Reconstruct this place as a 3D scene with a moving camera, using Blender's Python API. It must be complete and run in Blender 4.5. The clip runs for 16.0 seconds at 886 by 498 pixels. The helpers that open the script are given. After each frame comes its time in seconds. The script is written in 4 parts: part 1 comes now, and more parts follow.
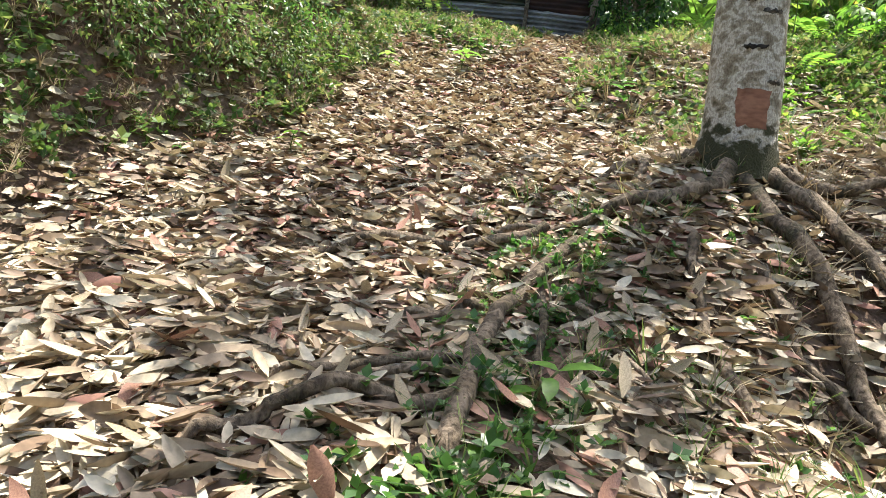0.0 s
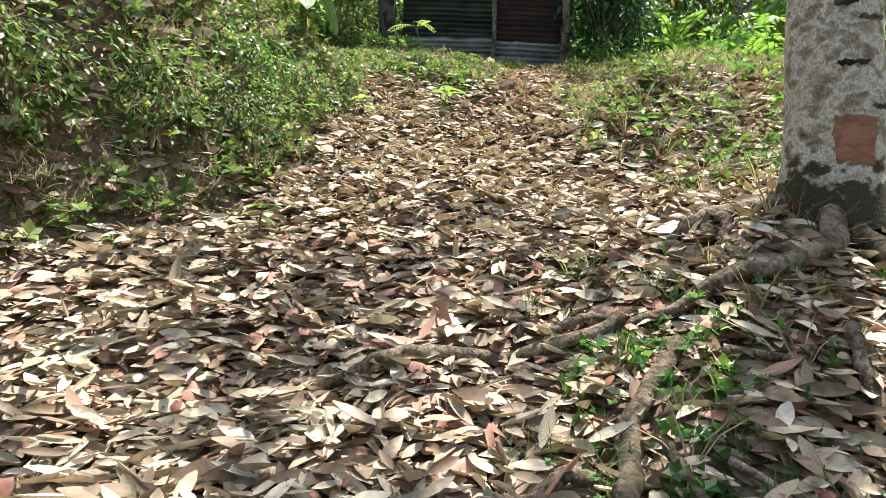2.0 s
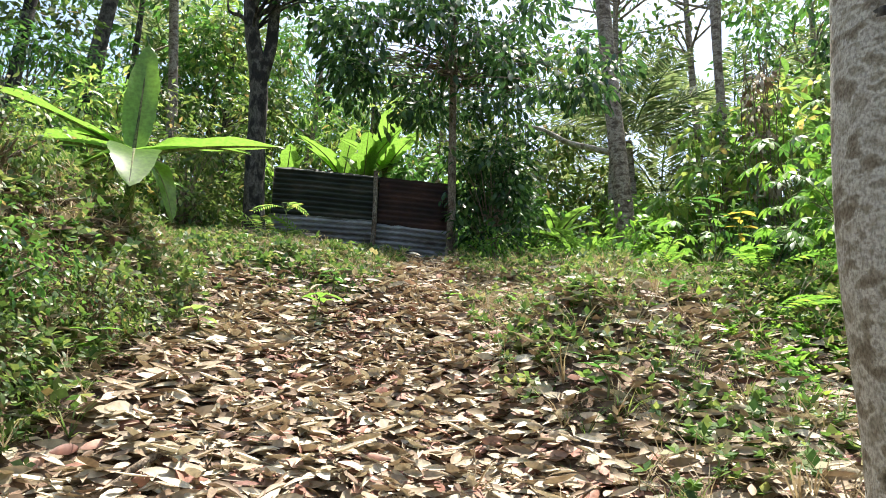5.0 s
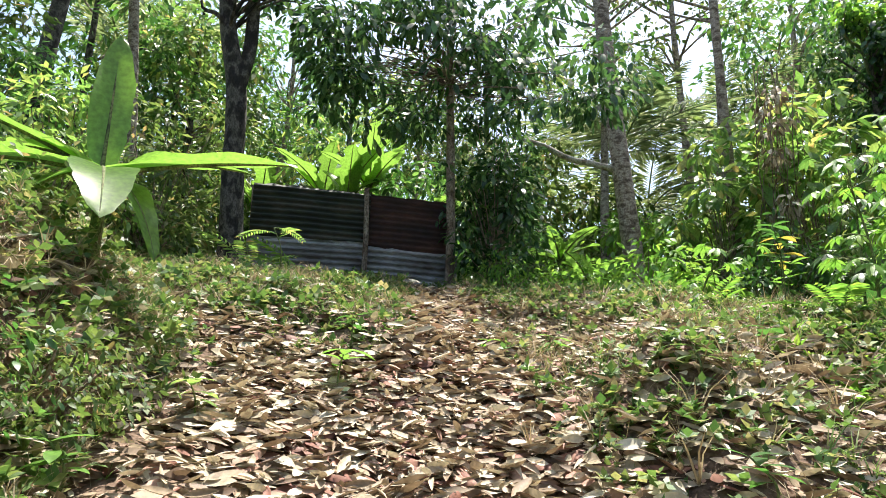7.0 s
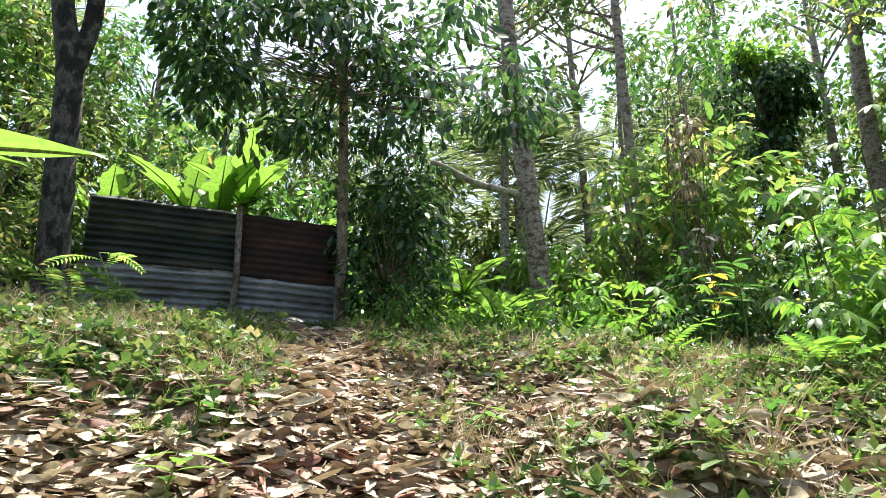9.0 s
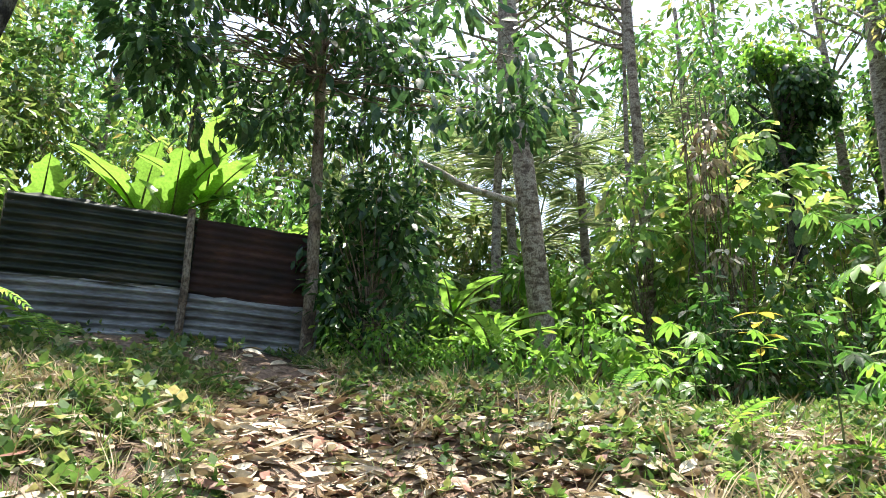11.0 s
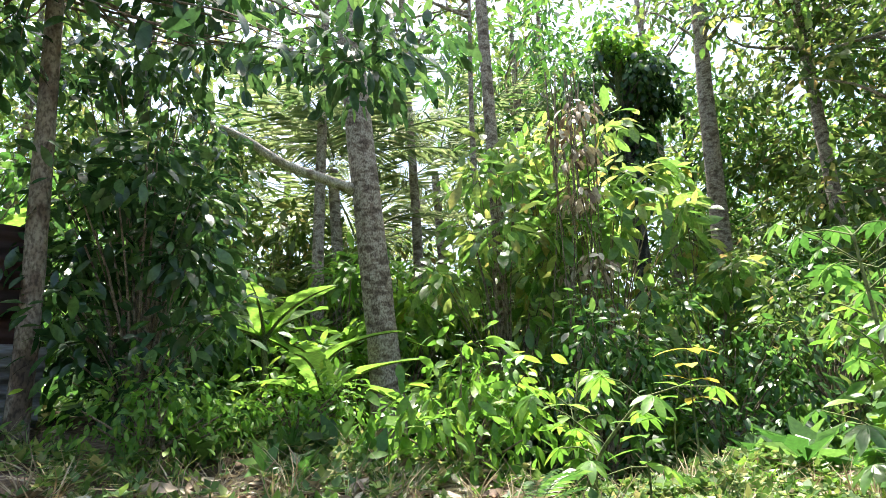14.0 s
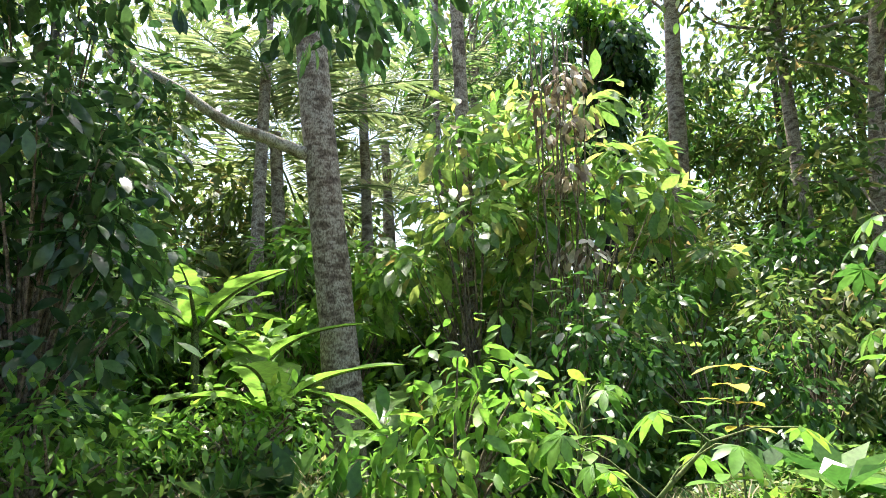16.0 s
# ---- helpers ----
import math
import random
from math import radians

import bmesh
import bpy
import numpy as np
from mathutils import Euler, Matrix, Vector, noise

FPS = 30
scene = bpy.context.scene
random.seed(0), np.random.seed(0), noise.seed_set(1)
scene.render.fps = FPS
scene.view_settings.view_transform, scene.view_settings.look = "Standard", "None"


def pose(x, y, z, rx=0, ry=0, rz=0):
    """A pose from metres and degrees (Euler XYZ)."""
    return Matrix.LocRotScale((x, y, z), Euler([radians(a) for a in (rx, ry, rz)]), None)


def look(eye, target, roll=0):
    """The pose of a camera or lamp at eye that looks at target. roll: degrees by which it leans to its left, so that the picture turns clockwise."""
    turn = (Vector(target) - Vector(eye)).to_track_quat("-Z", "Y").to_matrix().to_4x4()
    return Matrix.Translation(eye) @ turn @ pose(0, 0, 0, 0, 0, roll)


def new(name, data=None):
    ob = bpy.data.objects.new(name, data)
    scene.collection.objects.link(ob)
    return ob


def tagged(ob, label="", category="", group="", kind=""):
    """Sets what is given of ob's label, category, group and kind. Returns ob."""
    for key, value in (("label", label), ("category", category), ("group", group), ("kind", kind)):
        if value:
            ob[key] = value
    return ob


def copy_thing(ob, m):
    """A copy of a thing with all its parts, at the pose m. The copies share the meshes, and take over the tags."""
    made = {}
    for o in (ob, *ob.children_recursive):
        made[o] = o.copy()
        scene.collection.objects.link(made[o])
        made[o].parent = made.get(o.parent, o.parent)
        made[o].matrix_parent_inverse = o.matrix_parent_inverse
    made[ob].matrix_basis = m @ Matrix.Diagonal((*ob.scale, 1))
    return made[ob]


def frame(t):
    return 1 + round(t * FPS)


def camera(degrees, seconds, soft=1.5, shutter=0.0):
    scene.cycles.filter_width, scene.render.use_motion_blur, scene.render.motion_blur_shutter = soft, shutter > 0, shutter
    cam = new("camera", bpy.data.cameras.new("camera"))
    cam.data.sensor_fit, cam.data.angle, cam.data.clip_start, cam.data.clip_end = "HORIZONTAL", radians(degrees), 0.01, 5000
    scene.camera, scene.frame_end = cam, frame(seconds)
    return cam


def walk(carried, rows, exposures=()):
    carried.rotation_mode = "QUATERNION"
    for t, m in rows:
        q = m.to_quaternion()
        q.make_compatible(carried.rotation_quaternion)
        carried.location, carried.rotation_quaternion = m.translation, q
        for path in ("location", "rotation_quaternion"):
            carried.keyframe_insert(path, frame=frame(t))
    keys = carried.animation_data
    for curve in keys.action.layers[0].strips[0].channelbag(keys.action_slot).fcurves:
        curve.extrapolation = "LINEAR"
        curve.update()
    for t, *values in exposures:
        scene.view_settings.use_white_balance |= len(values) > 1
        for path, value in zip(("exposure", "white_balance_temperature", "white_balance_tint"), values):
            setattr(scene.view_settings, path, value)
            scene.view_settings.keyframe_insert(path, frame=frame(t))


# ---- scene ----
cam = camera(71.1, 16.0, soft=0.8)
# seconds, x, y, z, yaw, pitch, roll
ROWS = [
    (0.0, 0.157, 0.347, 1.444, -1.66, -7.41, -6.56),
    (0.5, -0.061, 0.523, 1.487, -1.81, -8.12, -3.67),
    (1.0, -0.124, 0.785, 1.506, -1.47, -7.56, -3.95),
    (1.5, -0.136, 1.119, 1.621, -0.44, -7.14, -3.19),
    (2.0, -0.171, 1.408, 1.64, -4.78, -4.12, -2.24),
    (2.5, -0.256, 1.786, 1.687, -12.21, -2.0, -0.22),
    (3.0, -0.225, 2.076, 1.756, -12.27, 1.62, -1.94),
    (3.5, -0.189, 2.351, 1.843, -11.45, 5.04, -2.51),
    (4.0, -0.227, 2.674, 2.011, -15.16, 7.99, -1.92),
    (4.5, -0.237, 2.829, 2.201, -15.85, 9.58, -1.57),
    (5.0, -0.075, 3.005, 2.284, -16.03, 11.45, -2.6),
    (5.2, -0.077, 3.012, 2.289, -16.01, 11.89, -2.31),
    (7.3, -0.463, 4.333, 2.741, -20.19, 13.06, -1.61),
    (7.5, -0.409, 4.457, 2.778, -19.42, 14.09, -1.59),
    (8.0, -0.276, 4.732, 2.875, -20.78, 13.01, -1.23),
    (8.5, -0.186, 5.087, 2.964, -28.34, 15.89, 1.32),
    (8.7, -0.132, 5.216, 2.994, -29.94, 15.49, 0.48),
    (10.8, 0.382, 6.335, 3.557, -32.47, 15.03, -0.99),
    (11.0, 0.447, 6.435, 3.609, -32.67, 15.13, -1.3),
    (11.5, 0.646, 6.8, 3.708, -42.02, 15.09, 0.18),
    (12.0, 0.753, 7.056, 3.827, -46.07, 11.61, 1.58),
    (12.5, 0.948, 7.325, 3.977, -43.12, 11.96, -0.88),
    (13.0, 1.094, 7.611, 4.104, -47.95, 11.77, 0.06),
    (13.5, 1.258, 7.869, 4.226, -51.75, 12.56, 1.92),
    (14.0, 1.475, 8.111, 4.329, -50.56, 13.42, 2.21),
    (14.5, 1.567, 8.318, 4.408, -55.3, 12.16, 3.61),
    (15.0, 1.729, 8.579, 4.49, -60.39, 11.9, 3.32),
    (15.5, 1.896, 8.82, 4.568, -60.49, 13.29, 3.8),
    (16.0, 1.997, 8.97, 4.635, -56.6, 10.73, 1.63),
]
walk(cam, [(t, pose(x, y, z, 0, 0, yaw) @ pose(0, 0, 0, 90 + pitch) @ pose(0, 0, 0, 0, 0, -roll)) for t, x, y, z, yaw, pitch, roll in ROWS],
     [(0.0, 1.27), (3.0, 1.27), (5.0, 1.18), (8.0, 1.22), (11.0, 1.46), (14.0, 1.7), (16.0, 1.68)])

# ---- world and sun ----
SUN_AZ, SUN_EL = 43.0, 71.0  # degrees from +y towards +x, degrees up
world = bpy.data.worlds.new("world")
scene.world = world
world.use_nodes = True
wt = world.node_tree
sky = wt.nodes.new("ShaderNodeTexSky")
sky.sky_type, sky.sun_disc = "NISHITA", False
sky.sun_elevation, sky.sun_rotation = radians(SUN_EL), radians(SUN_AZ)
sky.air_density, sky.dust_density = 1.0, 3.0
wt.nodes["Background"].inputs["Strength"].default_value = 0.15
wt.links.new(sky.outputs[0], wt.nodes["Background"].inputs["Color"])
sun = new("sun", bpy.data.lights.new("sun", "SUN"))
sun.data.energy, sun.data.angle, sun.data.color = 5.0, radians(0.5), (1.0, 0.95, 0.86)
_az, _el = radians(SUN_AZ), radians(SUN_EL)
SUN_WAY = Vector((math.sin(_az) * math.cos(_el), math.cos(_az) * math.cos(_el), math.sin(_el)))
sun.matrix_world = look(SUN_WAY * 60, (0, 0, 0))

rng = np.random.default_rng(7)


# ---- materials ----
def material(name):
    m = bpy.data.materials.new(name)
    m.use_nodes = True
    return m, m.node_tree, m.node_tree.nodes["Principled BSDF"]


def node(tree, kind, **inputs):
    n = tree.nodes.new(kind)
    for key, value in inputs.items():
        n.inputs[key].default_value = value
    return n


def ramp(tree, fac, stops):
    r = tree.nodes.new("ShaderNodeValToRGB")
    e = r.color_ramp.elements
    while len(e) < len(stops):
        e.new(0.5)
    for el, (p, c) in zip(e, stops):
        el.position, el.color = p, (*c, 1)
    tree.links.new(fac, r.inputs[0])
    return r.outputs[0]


def textured(tree, scale, detail=6.0, stretch=(1, 1, 1)):
    tc = tree.nodes.new("ShaderNodeTexCoord")
    mp = tree.nodes.new("ShaderNodeMapping")
    mp.inputs["Scale"].default_value = stretch
    n = node(tree, "ShaderNodeTexNoise", Scale=scale, Detail=detail)
    tree.links.new(tc.outputs["Object"], mp.inputs[0])
    tree.links.new(mp.outputs[0], n.inputs["Vector"])
    return n.outputs["Fac"]


def bumped(tree, shader, fac, strength, distance):
    b = node(tree, "ShaderNodeBump", Strength=strength, Distance=distance)
    tree.links.new(fac, b.inputs["Height"])
    tree.links.new(b.outputs[0], shader.inputs["Normal"])


def mixed(tree, a, b, fac, blend="MIX"):
    m = tree.nodes.new("ShaderNodeMix")
    m.data_type, m.blend_type = "RGBA", blend
    for value, k in ((fac, 0), (a, 6), (b, 7)):
        if isinstance(value, (int, float, tuple)):
            m.inputs[k].default_value = value
        else:
            tree.links.new(value, m.inputs[k])
    return m.outputs[2]


def leaf_material(name, stops, rough=0.45, through_light=0.35, glow=1.5, spec=0.5):
    """Leaf paint that differs from leaf to leaf, with light coming through the blade."""
    m, t, p = material(name)
    geo = t.nodes.new("ShaderNodeNewGeometry")
    colour = ramp(t, geo.outputs["Random Per Island"], stops)
    fine = textured(t, 30, 3)
    colour = mixed(t, colour, ramp(t, fine, [(0.3, (0.6, 0.6, 0.6)), (0.7, (1, 1, 1))]), 1.0, "MULTIPLY")
    t.links.new(colour, p.inputs["Base Color"])
    p.inputs["Roughness"].default_value = rough
    p.inputs["Specular IOR Level"].default_value = spec
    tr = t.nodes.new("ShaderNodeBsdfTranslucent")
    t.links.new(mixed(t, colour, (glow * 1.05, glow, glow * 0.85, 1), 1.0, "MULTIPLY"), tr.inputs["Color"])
    mix = t.nodes.new("ShaderNodeMixShader")
    mix.inputs[0].default_value = through_light
    t.links.new(p.outputs[0], mix.inputs[1])
    t.links.new(tr.outputs[0], mix.inputs[2])
    t.links.new(mix.outputs[0], t.nodes["Material Output"].inputs["Surface"])
    return m


def bark_material(name, dark, mid, pale, patch=5.0, stretch=(1, 1, 0.35), relief=0.6, moss=None, moss_top=0.0, grain=0.85):
    m, t, p = material(name)
    big = textured(t, patch, 5 if grain > 0.6 else 12, stretch)
    fine = textured(t, patch * 9, 8, (1, 1, 0.6))
    colour = ramp(t, big, [(0.34, dark), (0.45, mid), (0.54, pale), (0.68, mid)] if grain > 0.6 else [(0.36, dark), (0.46, mid), (0.53, pale), (0.66, mid)])
    colour = mixed(t, colour, ramp(t, fine, [(0.38, (0.3, 0.27, 0.24)), (0.56, (1, 1, 1))]), grain, "MULTIPLY")
    if moss:
        tc = t.nodes.new("ShaderNodeTexCoord")
        sep = t.nodes.new("ShaderNodeSeparateXYZ")
        t.links.new(tc.outputs["Object"], sep.inputs[0])
        add = t.nodes.new("ShaderNodeMath")
        add.operation = "MULTIPLY_ADD"
        t.links.new(big, add.inputs[0])
        add.inputs[1].default_value = -0.9
        add.inputs[2].default_value = moss_top + 0.45
        cmp = t.nodes.new("ShaderNodeMath")
        cmp.operation = "SUBTRACT"
        t.links.new(add.outputs[0], cmp.inputs[0])
        t.links.new(sep.outputs[2], cmp.inputs[1])
        mask = ramp(t, cmp.outputs[0], [(0.0, (0, 0, 0)), (0.12, (1, 1, 1))])
        colour = mixed(t, colour, moss, mask)
    t.links.new(colour, p.inputs["Base Color"])
    p.inputs["Roughness"].default_value = 0.9
    bumped(t, p, fine, relief, 0.02)
    return m


M_DRY = leaf_material("dry_leaf", [(0.0, (0.16, 0.10, 0.065)), (0.2, (0.32, 0.235, 0.155)), (0.5, (0.50, 0.405, 0.28)), (0.8, (0.65, 0.57, 0.42)), (1.0, (0.78, 0.72, 0.56))], 0.6, 0.12, 1.0, 0.35)
M_DRY_RED = leaf_material("dry_leaf_red", [(0.0, (0.20, 0.08, 0.055)), (0.5, (0.43, 0.225, 0.16)), (1.0, (0.60, 0.41, 0.30))], 0.6, 0.12, 1.0, 0.35)
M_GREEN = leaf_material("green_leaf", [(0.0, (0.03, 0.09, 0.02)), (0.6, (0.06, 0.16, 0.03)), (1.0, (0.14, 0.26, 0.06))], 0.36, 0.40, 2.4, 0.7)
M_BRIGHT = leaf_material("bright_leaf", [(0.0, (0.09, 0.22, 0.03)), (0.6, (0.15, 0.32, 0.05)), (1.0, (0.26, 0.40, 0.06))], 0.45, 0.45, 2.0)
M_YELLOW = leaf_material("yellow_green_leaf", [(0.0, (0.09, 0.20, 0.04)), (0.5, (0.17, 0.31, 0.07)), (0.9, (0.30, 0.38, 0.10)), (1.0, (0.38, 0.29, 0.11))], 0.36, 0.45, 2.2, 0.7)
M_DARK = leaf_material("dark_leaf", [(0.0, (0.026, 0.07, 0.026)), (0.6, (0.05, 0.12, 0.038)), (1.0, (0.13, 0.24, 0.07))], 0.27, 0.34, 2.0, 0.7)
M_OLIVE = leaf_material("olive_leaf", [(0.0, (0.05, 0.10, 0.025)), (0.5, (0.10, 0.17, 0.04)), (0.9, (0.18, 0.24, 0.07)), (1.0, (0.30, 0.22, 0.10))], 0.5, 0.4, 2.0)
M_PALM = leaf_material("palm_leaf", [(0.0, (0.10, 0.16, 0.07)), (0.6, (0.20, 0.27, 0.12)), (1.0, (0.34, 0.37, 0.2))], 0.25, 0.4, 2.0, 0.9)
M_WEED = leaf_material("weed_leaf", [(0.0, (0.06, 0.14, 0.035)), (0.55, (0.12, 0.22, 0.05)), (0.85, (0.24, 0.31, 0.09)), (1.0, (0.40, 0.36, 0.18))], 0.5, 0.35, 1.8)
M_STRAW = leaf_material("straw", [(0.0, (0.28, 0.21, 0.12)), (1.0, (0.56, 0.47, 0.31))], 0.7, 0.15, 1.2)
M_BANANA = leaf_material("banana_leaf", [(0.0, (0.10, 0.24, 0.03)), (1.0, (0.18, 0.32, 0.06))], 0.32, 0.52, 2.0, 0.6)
M_YELLOWED = leaf_material("yellowed_leaf", [(0.0, (0.45, 0.38, 0.05)), (1.0, (0.55, 0.45, 0.10))], 0.5, 0.4, 1.5)

M_PALE_BARK = bark_material("pale_lichen_bark", (0.25, 0.21, 0.15), (0.40, 0.36, 0.28), (0.70, 0.68, 0.61), 11, (1, 1, 1.4), 1.0, (0.04, 0.040, 0.014, 1), 0.34, 0.55)
M_BRANCH = bark_material("pale_branch_bark", (0.25, 0.2, 0.15), (0.42, 0.37, 0.3), (0.64, 0.6, 0.52), 9)
M_BARK = bark_material("brown_bark", (0.07, 0.05, 0.035), (0.17, 0.12, 0.085), (0.33, 0.28, 0.22), 5, (1, 1, 0.5))
# dark blotched bark, its tones lowered further to stand in for backlight
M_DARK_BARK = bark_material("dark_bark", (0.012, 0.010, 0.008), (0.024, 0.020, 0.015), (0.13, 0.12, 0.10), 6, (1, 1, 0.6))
M_GREY_BARK = bark_material("grey_bark", (0.13, 0.095, 0.07), (0.28, 0.215, 0.17), (0.50, 0.43, 0.36), 7, (1, 1, 1.8))
M_ROOT = bark_material("root_bark", (0.05, 0.045, 0.02), (0.13, 0.095, 0.06), (0.26, 0.20, 0.14), 5, (1, 1, 1), 0.9)
M_TWIG = bark_material("twig_bark", (0.08, 0.06, 0.04), (0.2, 0.15, 0.1), (0.34, 0.27, 0.2), 12, (1, 1, 1), 0.4)
M_STEM = bark_material("green_stem", (0.06, 0.09, 0.03), (0.12, 0.17, 0.05), (0.2, 0.22, 0.09), 8, (1, 1, 0.3), 0.2)


def soil_material():
    m, t, p = material("forest_soil")
    big, fine = textured(t, 1.3, 6), textured(t, 28, 8)
    colour = ramp(t, big, [(0.3, (0.09, 0.06, 0.04)), (0.5, (0.20, 0.13, 0.09)), (0.7, (0.30, 0.215, 0.15))])
    colour = mixed(t, colour, ramp(t, fine, [(0.35, (0.4, 0.38, 0.35)), (0.65, (1, 1, 1))]), 1.0, "MULTIPLY")
    t.links.new(colour, p.inputs["Base Color"])
    p.inputs["Roughness"].default_value = 0.95
    bumped(t, p, fine, 0.8, 0.03)
    return m


def sheet_material(name, a, b, c, metal, rough):
    m, t, p = material(name)
    big, fine = textured(t, 3.0, 6, (0.5, 1, 1.5)), textured(t, 40, 6, (0.3, 1, 1))
    colour = ramp(t, big, [(0.35, a), (0.5, b), (0.66, c)])
    colour = mixed(t, colour, ramp(t, fine, [(0.35, (0.55, 0.5, 0.48)), (0.65, (1, 1, 1))]), 0.8, "MULTIPLY")
    t.links.new(colour, p.inputs["Base Color"])
    p.inputs["Metallic"].default_value, p.inputs["Roughness"].default_value = metal, rough
    bumped(t, p, fine, 0.25, 0.004)
    return m


M_SOIL = soil_material()
M_ZINC = sheet_material("weathered_zinc", (0.13, 0.12, 0.11), (0.25, 0.26, 0.27), (0.40, 0.41, 0.41), 0.3, 0.5)
M_ZINC_DARK = sheet_material("stained_zinc", (0.014, 0.018, 0.013), (0.03, 0.042, 0.028), (0.08, 0.075, 0.055), 0.15, 0.6)
M_RUST = sheet_material("rusty_zinc", (0.018, 0.009, 0.007), (0.036, 0.015, 0.011), (0.07, 0.03, 0.02), 0.05, 0.85)
M_LICHEN = sheet_material("white_lichen", (0.5, 0.5, 0.42), (0.62, 0.62, 0.54), (0.72, 0.72, 0.64), 0.0, 0.9)
M_RED_PATCH = sheet_material("reddish_bare_bark", (0.22, 0.10, 0.06), (0.34, 0.17, 0.11), (0.40, 0.24, 0.17), 0.0, 0.9)


# ---- mesh helpers ----
def mesh_of(name, verts, faces, mat, smooth=True):
    me = bpy.data.meshes.new(name)
    verts = np.asarray(verts, dtype=np.float32)
    me.vertices.add(len(verts))
    me.vertices.foreach_set("co", verts.ravel())
    sizes = np.array([len(f) for f in faces], dtype=np.int32) if not isinstance(faces, np.ndarray) else np.full(len(faces), faces.shape[1], np.int32)
    flat = np.concatenate([np.asarray(f, np.int32) for f in faces]) if not isinstance(faces, np.ndarray) else faces.astype(np.int32).ravel()
    me.loops.add(len(flat))
    me.loops.foreach_set("vertex_index", flat)
    me.polygons.add(len(sizes))
    me.polygons.foreach_set("loop_start", np.concatenate([[0], np.cumsum(sizes)[:-1]]).astype(np.int32))
    me.polygons.foreach_set("use_smooth", np.full(len(sizes), smooth))
    me.update(calc_edges=True)
    me.validate()
    me.materials.append(mat)
    return me


def put(name, me, parent=None, label=""):
    ob = new(name, me)
    if parent is not None:
        ob.parent = parent
    return tagged(ob, label) if label else ob


def empty(name, m, label, category, group=""):
    ob = new(name)
    ob.matrix_basis = m
    ob.empty_display_size = 0.1
    return tagged(ob, label, category, group)


def unit(v):
    return v / np.maximum(np.linalg.norm(v, axis=-1, keepdims=True), 1e-9)


def turns(ahead, up):
    """Rotation matrices whose columns are right, ahead and up."""
    a = unit(ahead)
    r = unit(np.cross(a, up))
    return np.stack([r, a, np.cross(r, a)], axis=-1)


def swarm(template, pos, rot, scale):
    """Vertices and quads of many copies of a template, joined."""
    tv, tf = template
    pos, scale = np.asarray(pos), np.asarray(scale)
    s = scale if scale.ndim == 2 else np.repeat(scale[:, None], 3, 1)
    v = np.einsum("nij,nkj->nki", rot, tv[None] * s[:, None, :]) + pos[:, None, :]
    f = tf[None] + (np.arange(len(pos)) * len(tv))[:, None, None]
    return v.reshape(-1, 3), f.reshape(-1, tf.shape[1])


def strip(widths, droop, fold=0.15, twist=0.0):
    """A leaf of length 1 along y: half-widths at even steps, dropping away along its length, folded at its midrib."""
    n = len(widths)
    v, f = [], []
    for i, w in enumerate(widths):
        u = i / (n - 1)
        z = -droop * u * u
        for side in (-1, 0, 1):
            v.append((side * w, u, z + abs(side) * fold * w + twist * side * w * u))
        if i:
            b = 3 * (i - 1)
            f += [(b, b + 1, b + 4, b + 3), (b + 1, b + 2, b + 5, b + 4)]
    return np.array(v), np.array(f)


def joined(parts):
    vs, fs, k = [], [], 0
    for v, f in parts:
        vs.append(v)
        fs.append(np.asarray(f) + k)
        k += len(v)
    return np.concatenate(vs), np.concatenate(fs)


def tube(points, radii, sides=8, rough=0.0, seed=0):
    """A tapered round limb through points."""
    p = np.asarray(points, float)
    d = unit(np.gradient(p, axis=0))
    ref = np.where(np.abs(d[:, 2:3]) > 0.9, [[1.0, 0, 0]], [[0, 0, 1.0]])
    a = unit(np.cross(d, ref))
    for i in range(1, len(a)):
        a[i] = unit(a[i - 1] - d[i] * np.dot(a[i - 1], d[i]))
    b = np.cross(d, a)
    ang = np.linspace(0, 2 * np.pi, sides, endpoint=False)
    r = np.asarray(radii, float)[:, None] * np.ones((1, sides))
    if rough:
        g = np.random.default_rng(seed)
        r = r * (1 + rough * g.normal(size=r.shape)) * (1 + 0.6 * rough * g.normal(size=(1, sides)))
    v = p[:, None, :] + r[..., None] * (np.cos(ang)[None, :, None] * a[:, None, :] + np.sin(ang)[None, :, None] * b[:, None, :])
    n = len(p)
    i, j = np.meshgrid(np.arange(n - 1), np.arange(sides), indexing="ij")
    k = (j + 1) % sides
    f = np.stack([i * sides + j, i * sides + k, (i + 1) * sides + k, (i + 1) * sides + j], -1).reshape(-1, 4)
    return v.reshape(-1, 3), f


def curve_points(pts, n):
    """A smooth line of n points through a few."""
    p = np.asarray(pts, float)
    u = np.linspace(0, len(p) - 1, n)
    i = np.clip(u.astype(int), 0, len(p) - 2)
    t = (u - i)[:, None]
    q = np.concatenate([[2 * p[0] - p[1]], p, [2 * p[-1] - p[-2]]])
    p0, p1, p2, p3 = q[i], q[i + 1], q[i + 2], q[i + 3]
    return 0.5 * (2 * p1 + (p2 - p0) * t + (2 * p0 - 5 * p1 + 4 * p2 - p3) * t ** 2 + (3 * p1 - p0 - 3 * p2 + p3) * t ** 3)


# ---- ground ----
def ss(u):
    u = np.clip(u, 0, 1)
    return u * u * (3 - 2 * u)


def path_x(y):
    return np.interp(y, [-3, 0, 4, 7.2, 8.4, 9.3, 10.3, 12], [-0.2, -0.2, -0.1, 0.5, 1.05, 1.6, 1.9, 2.6])


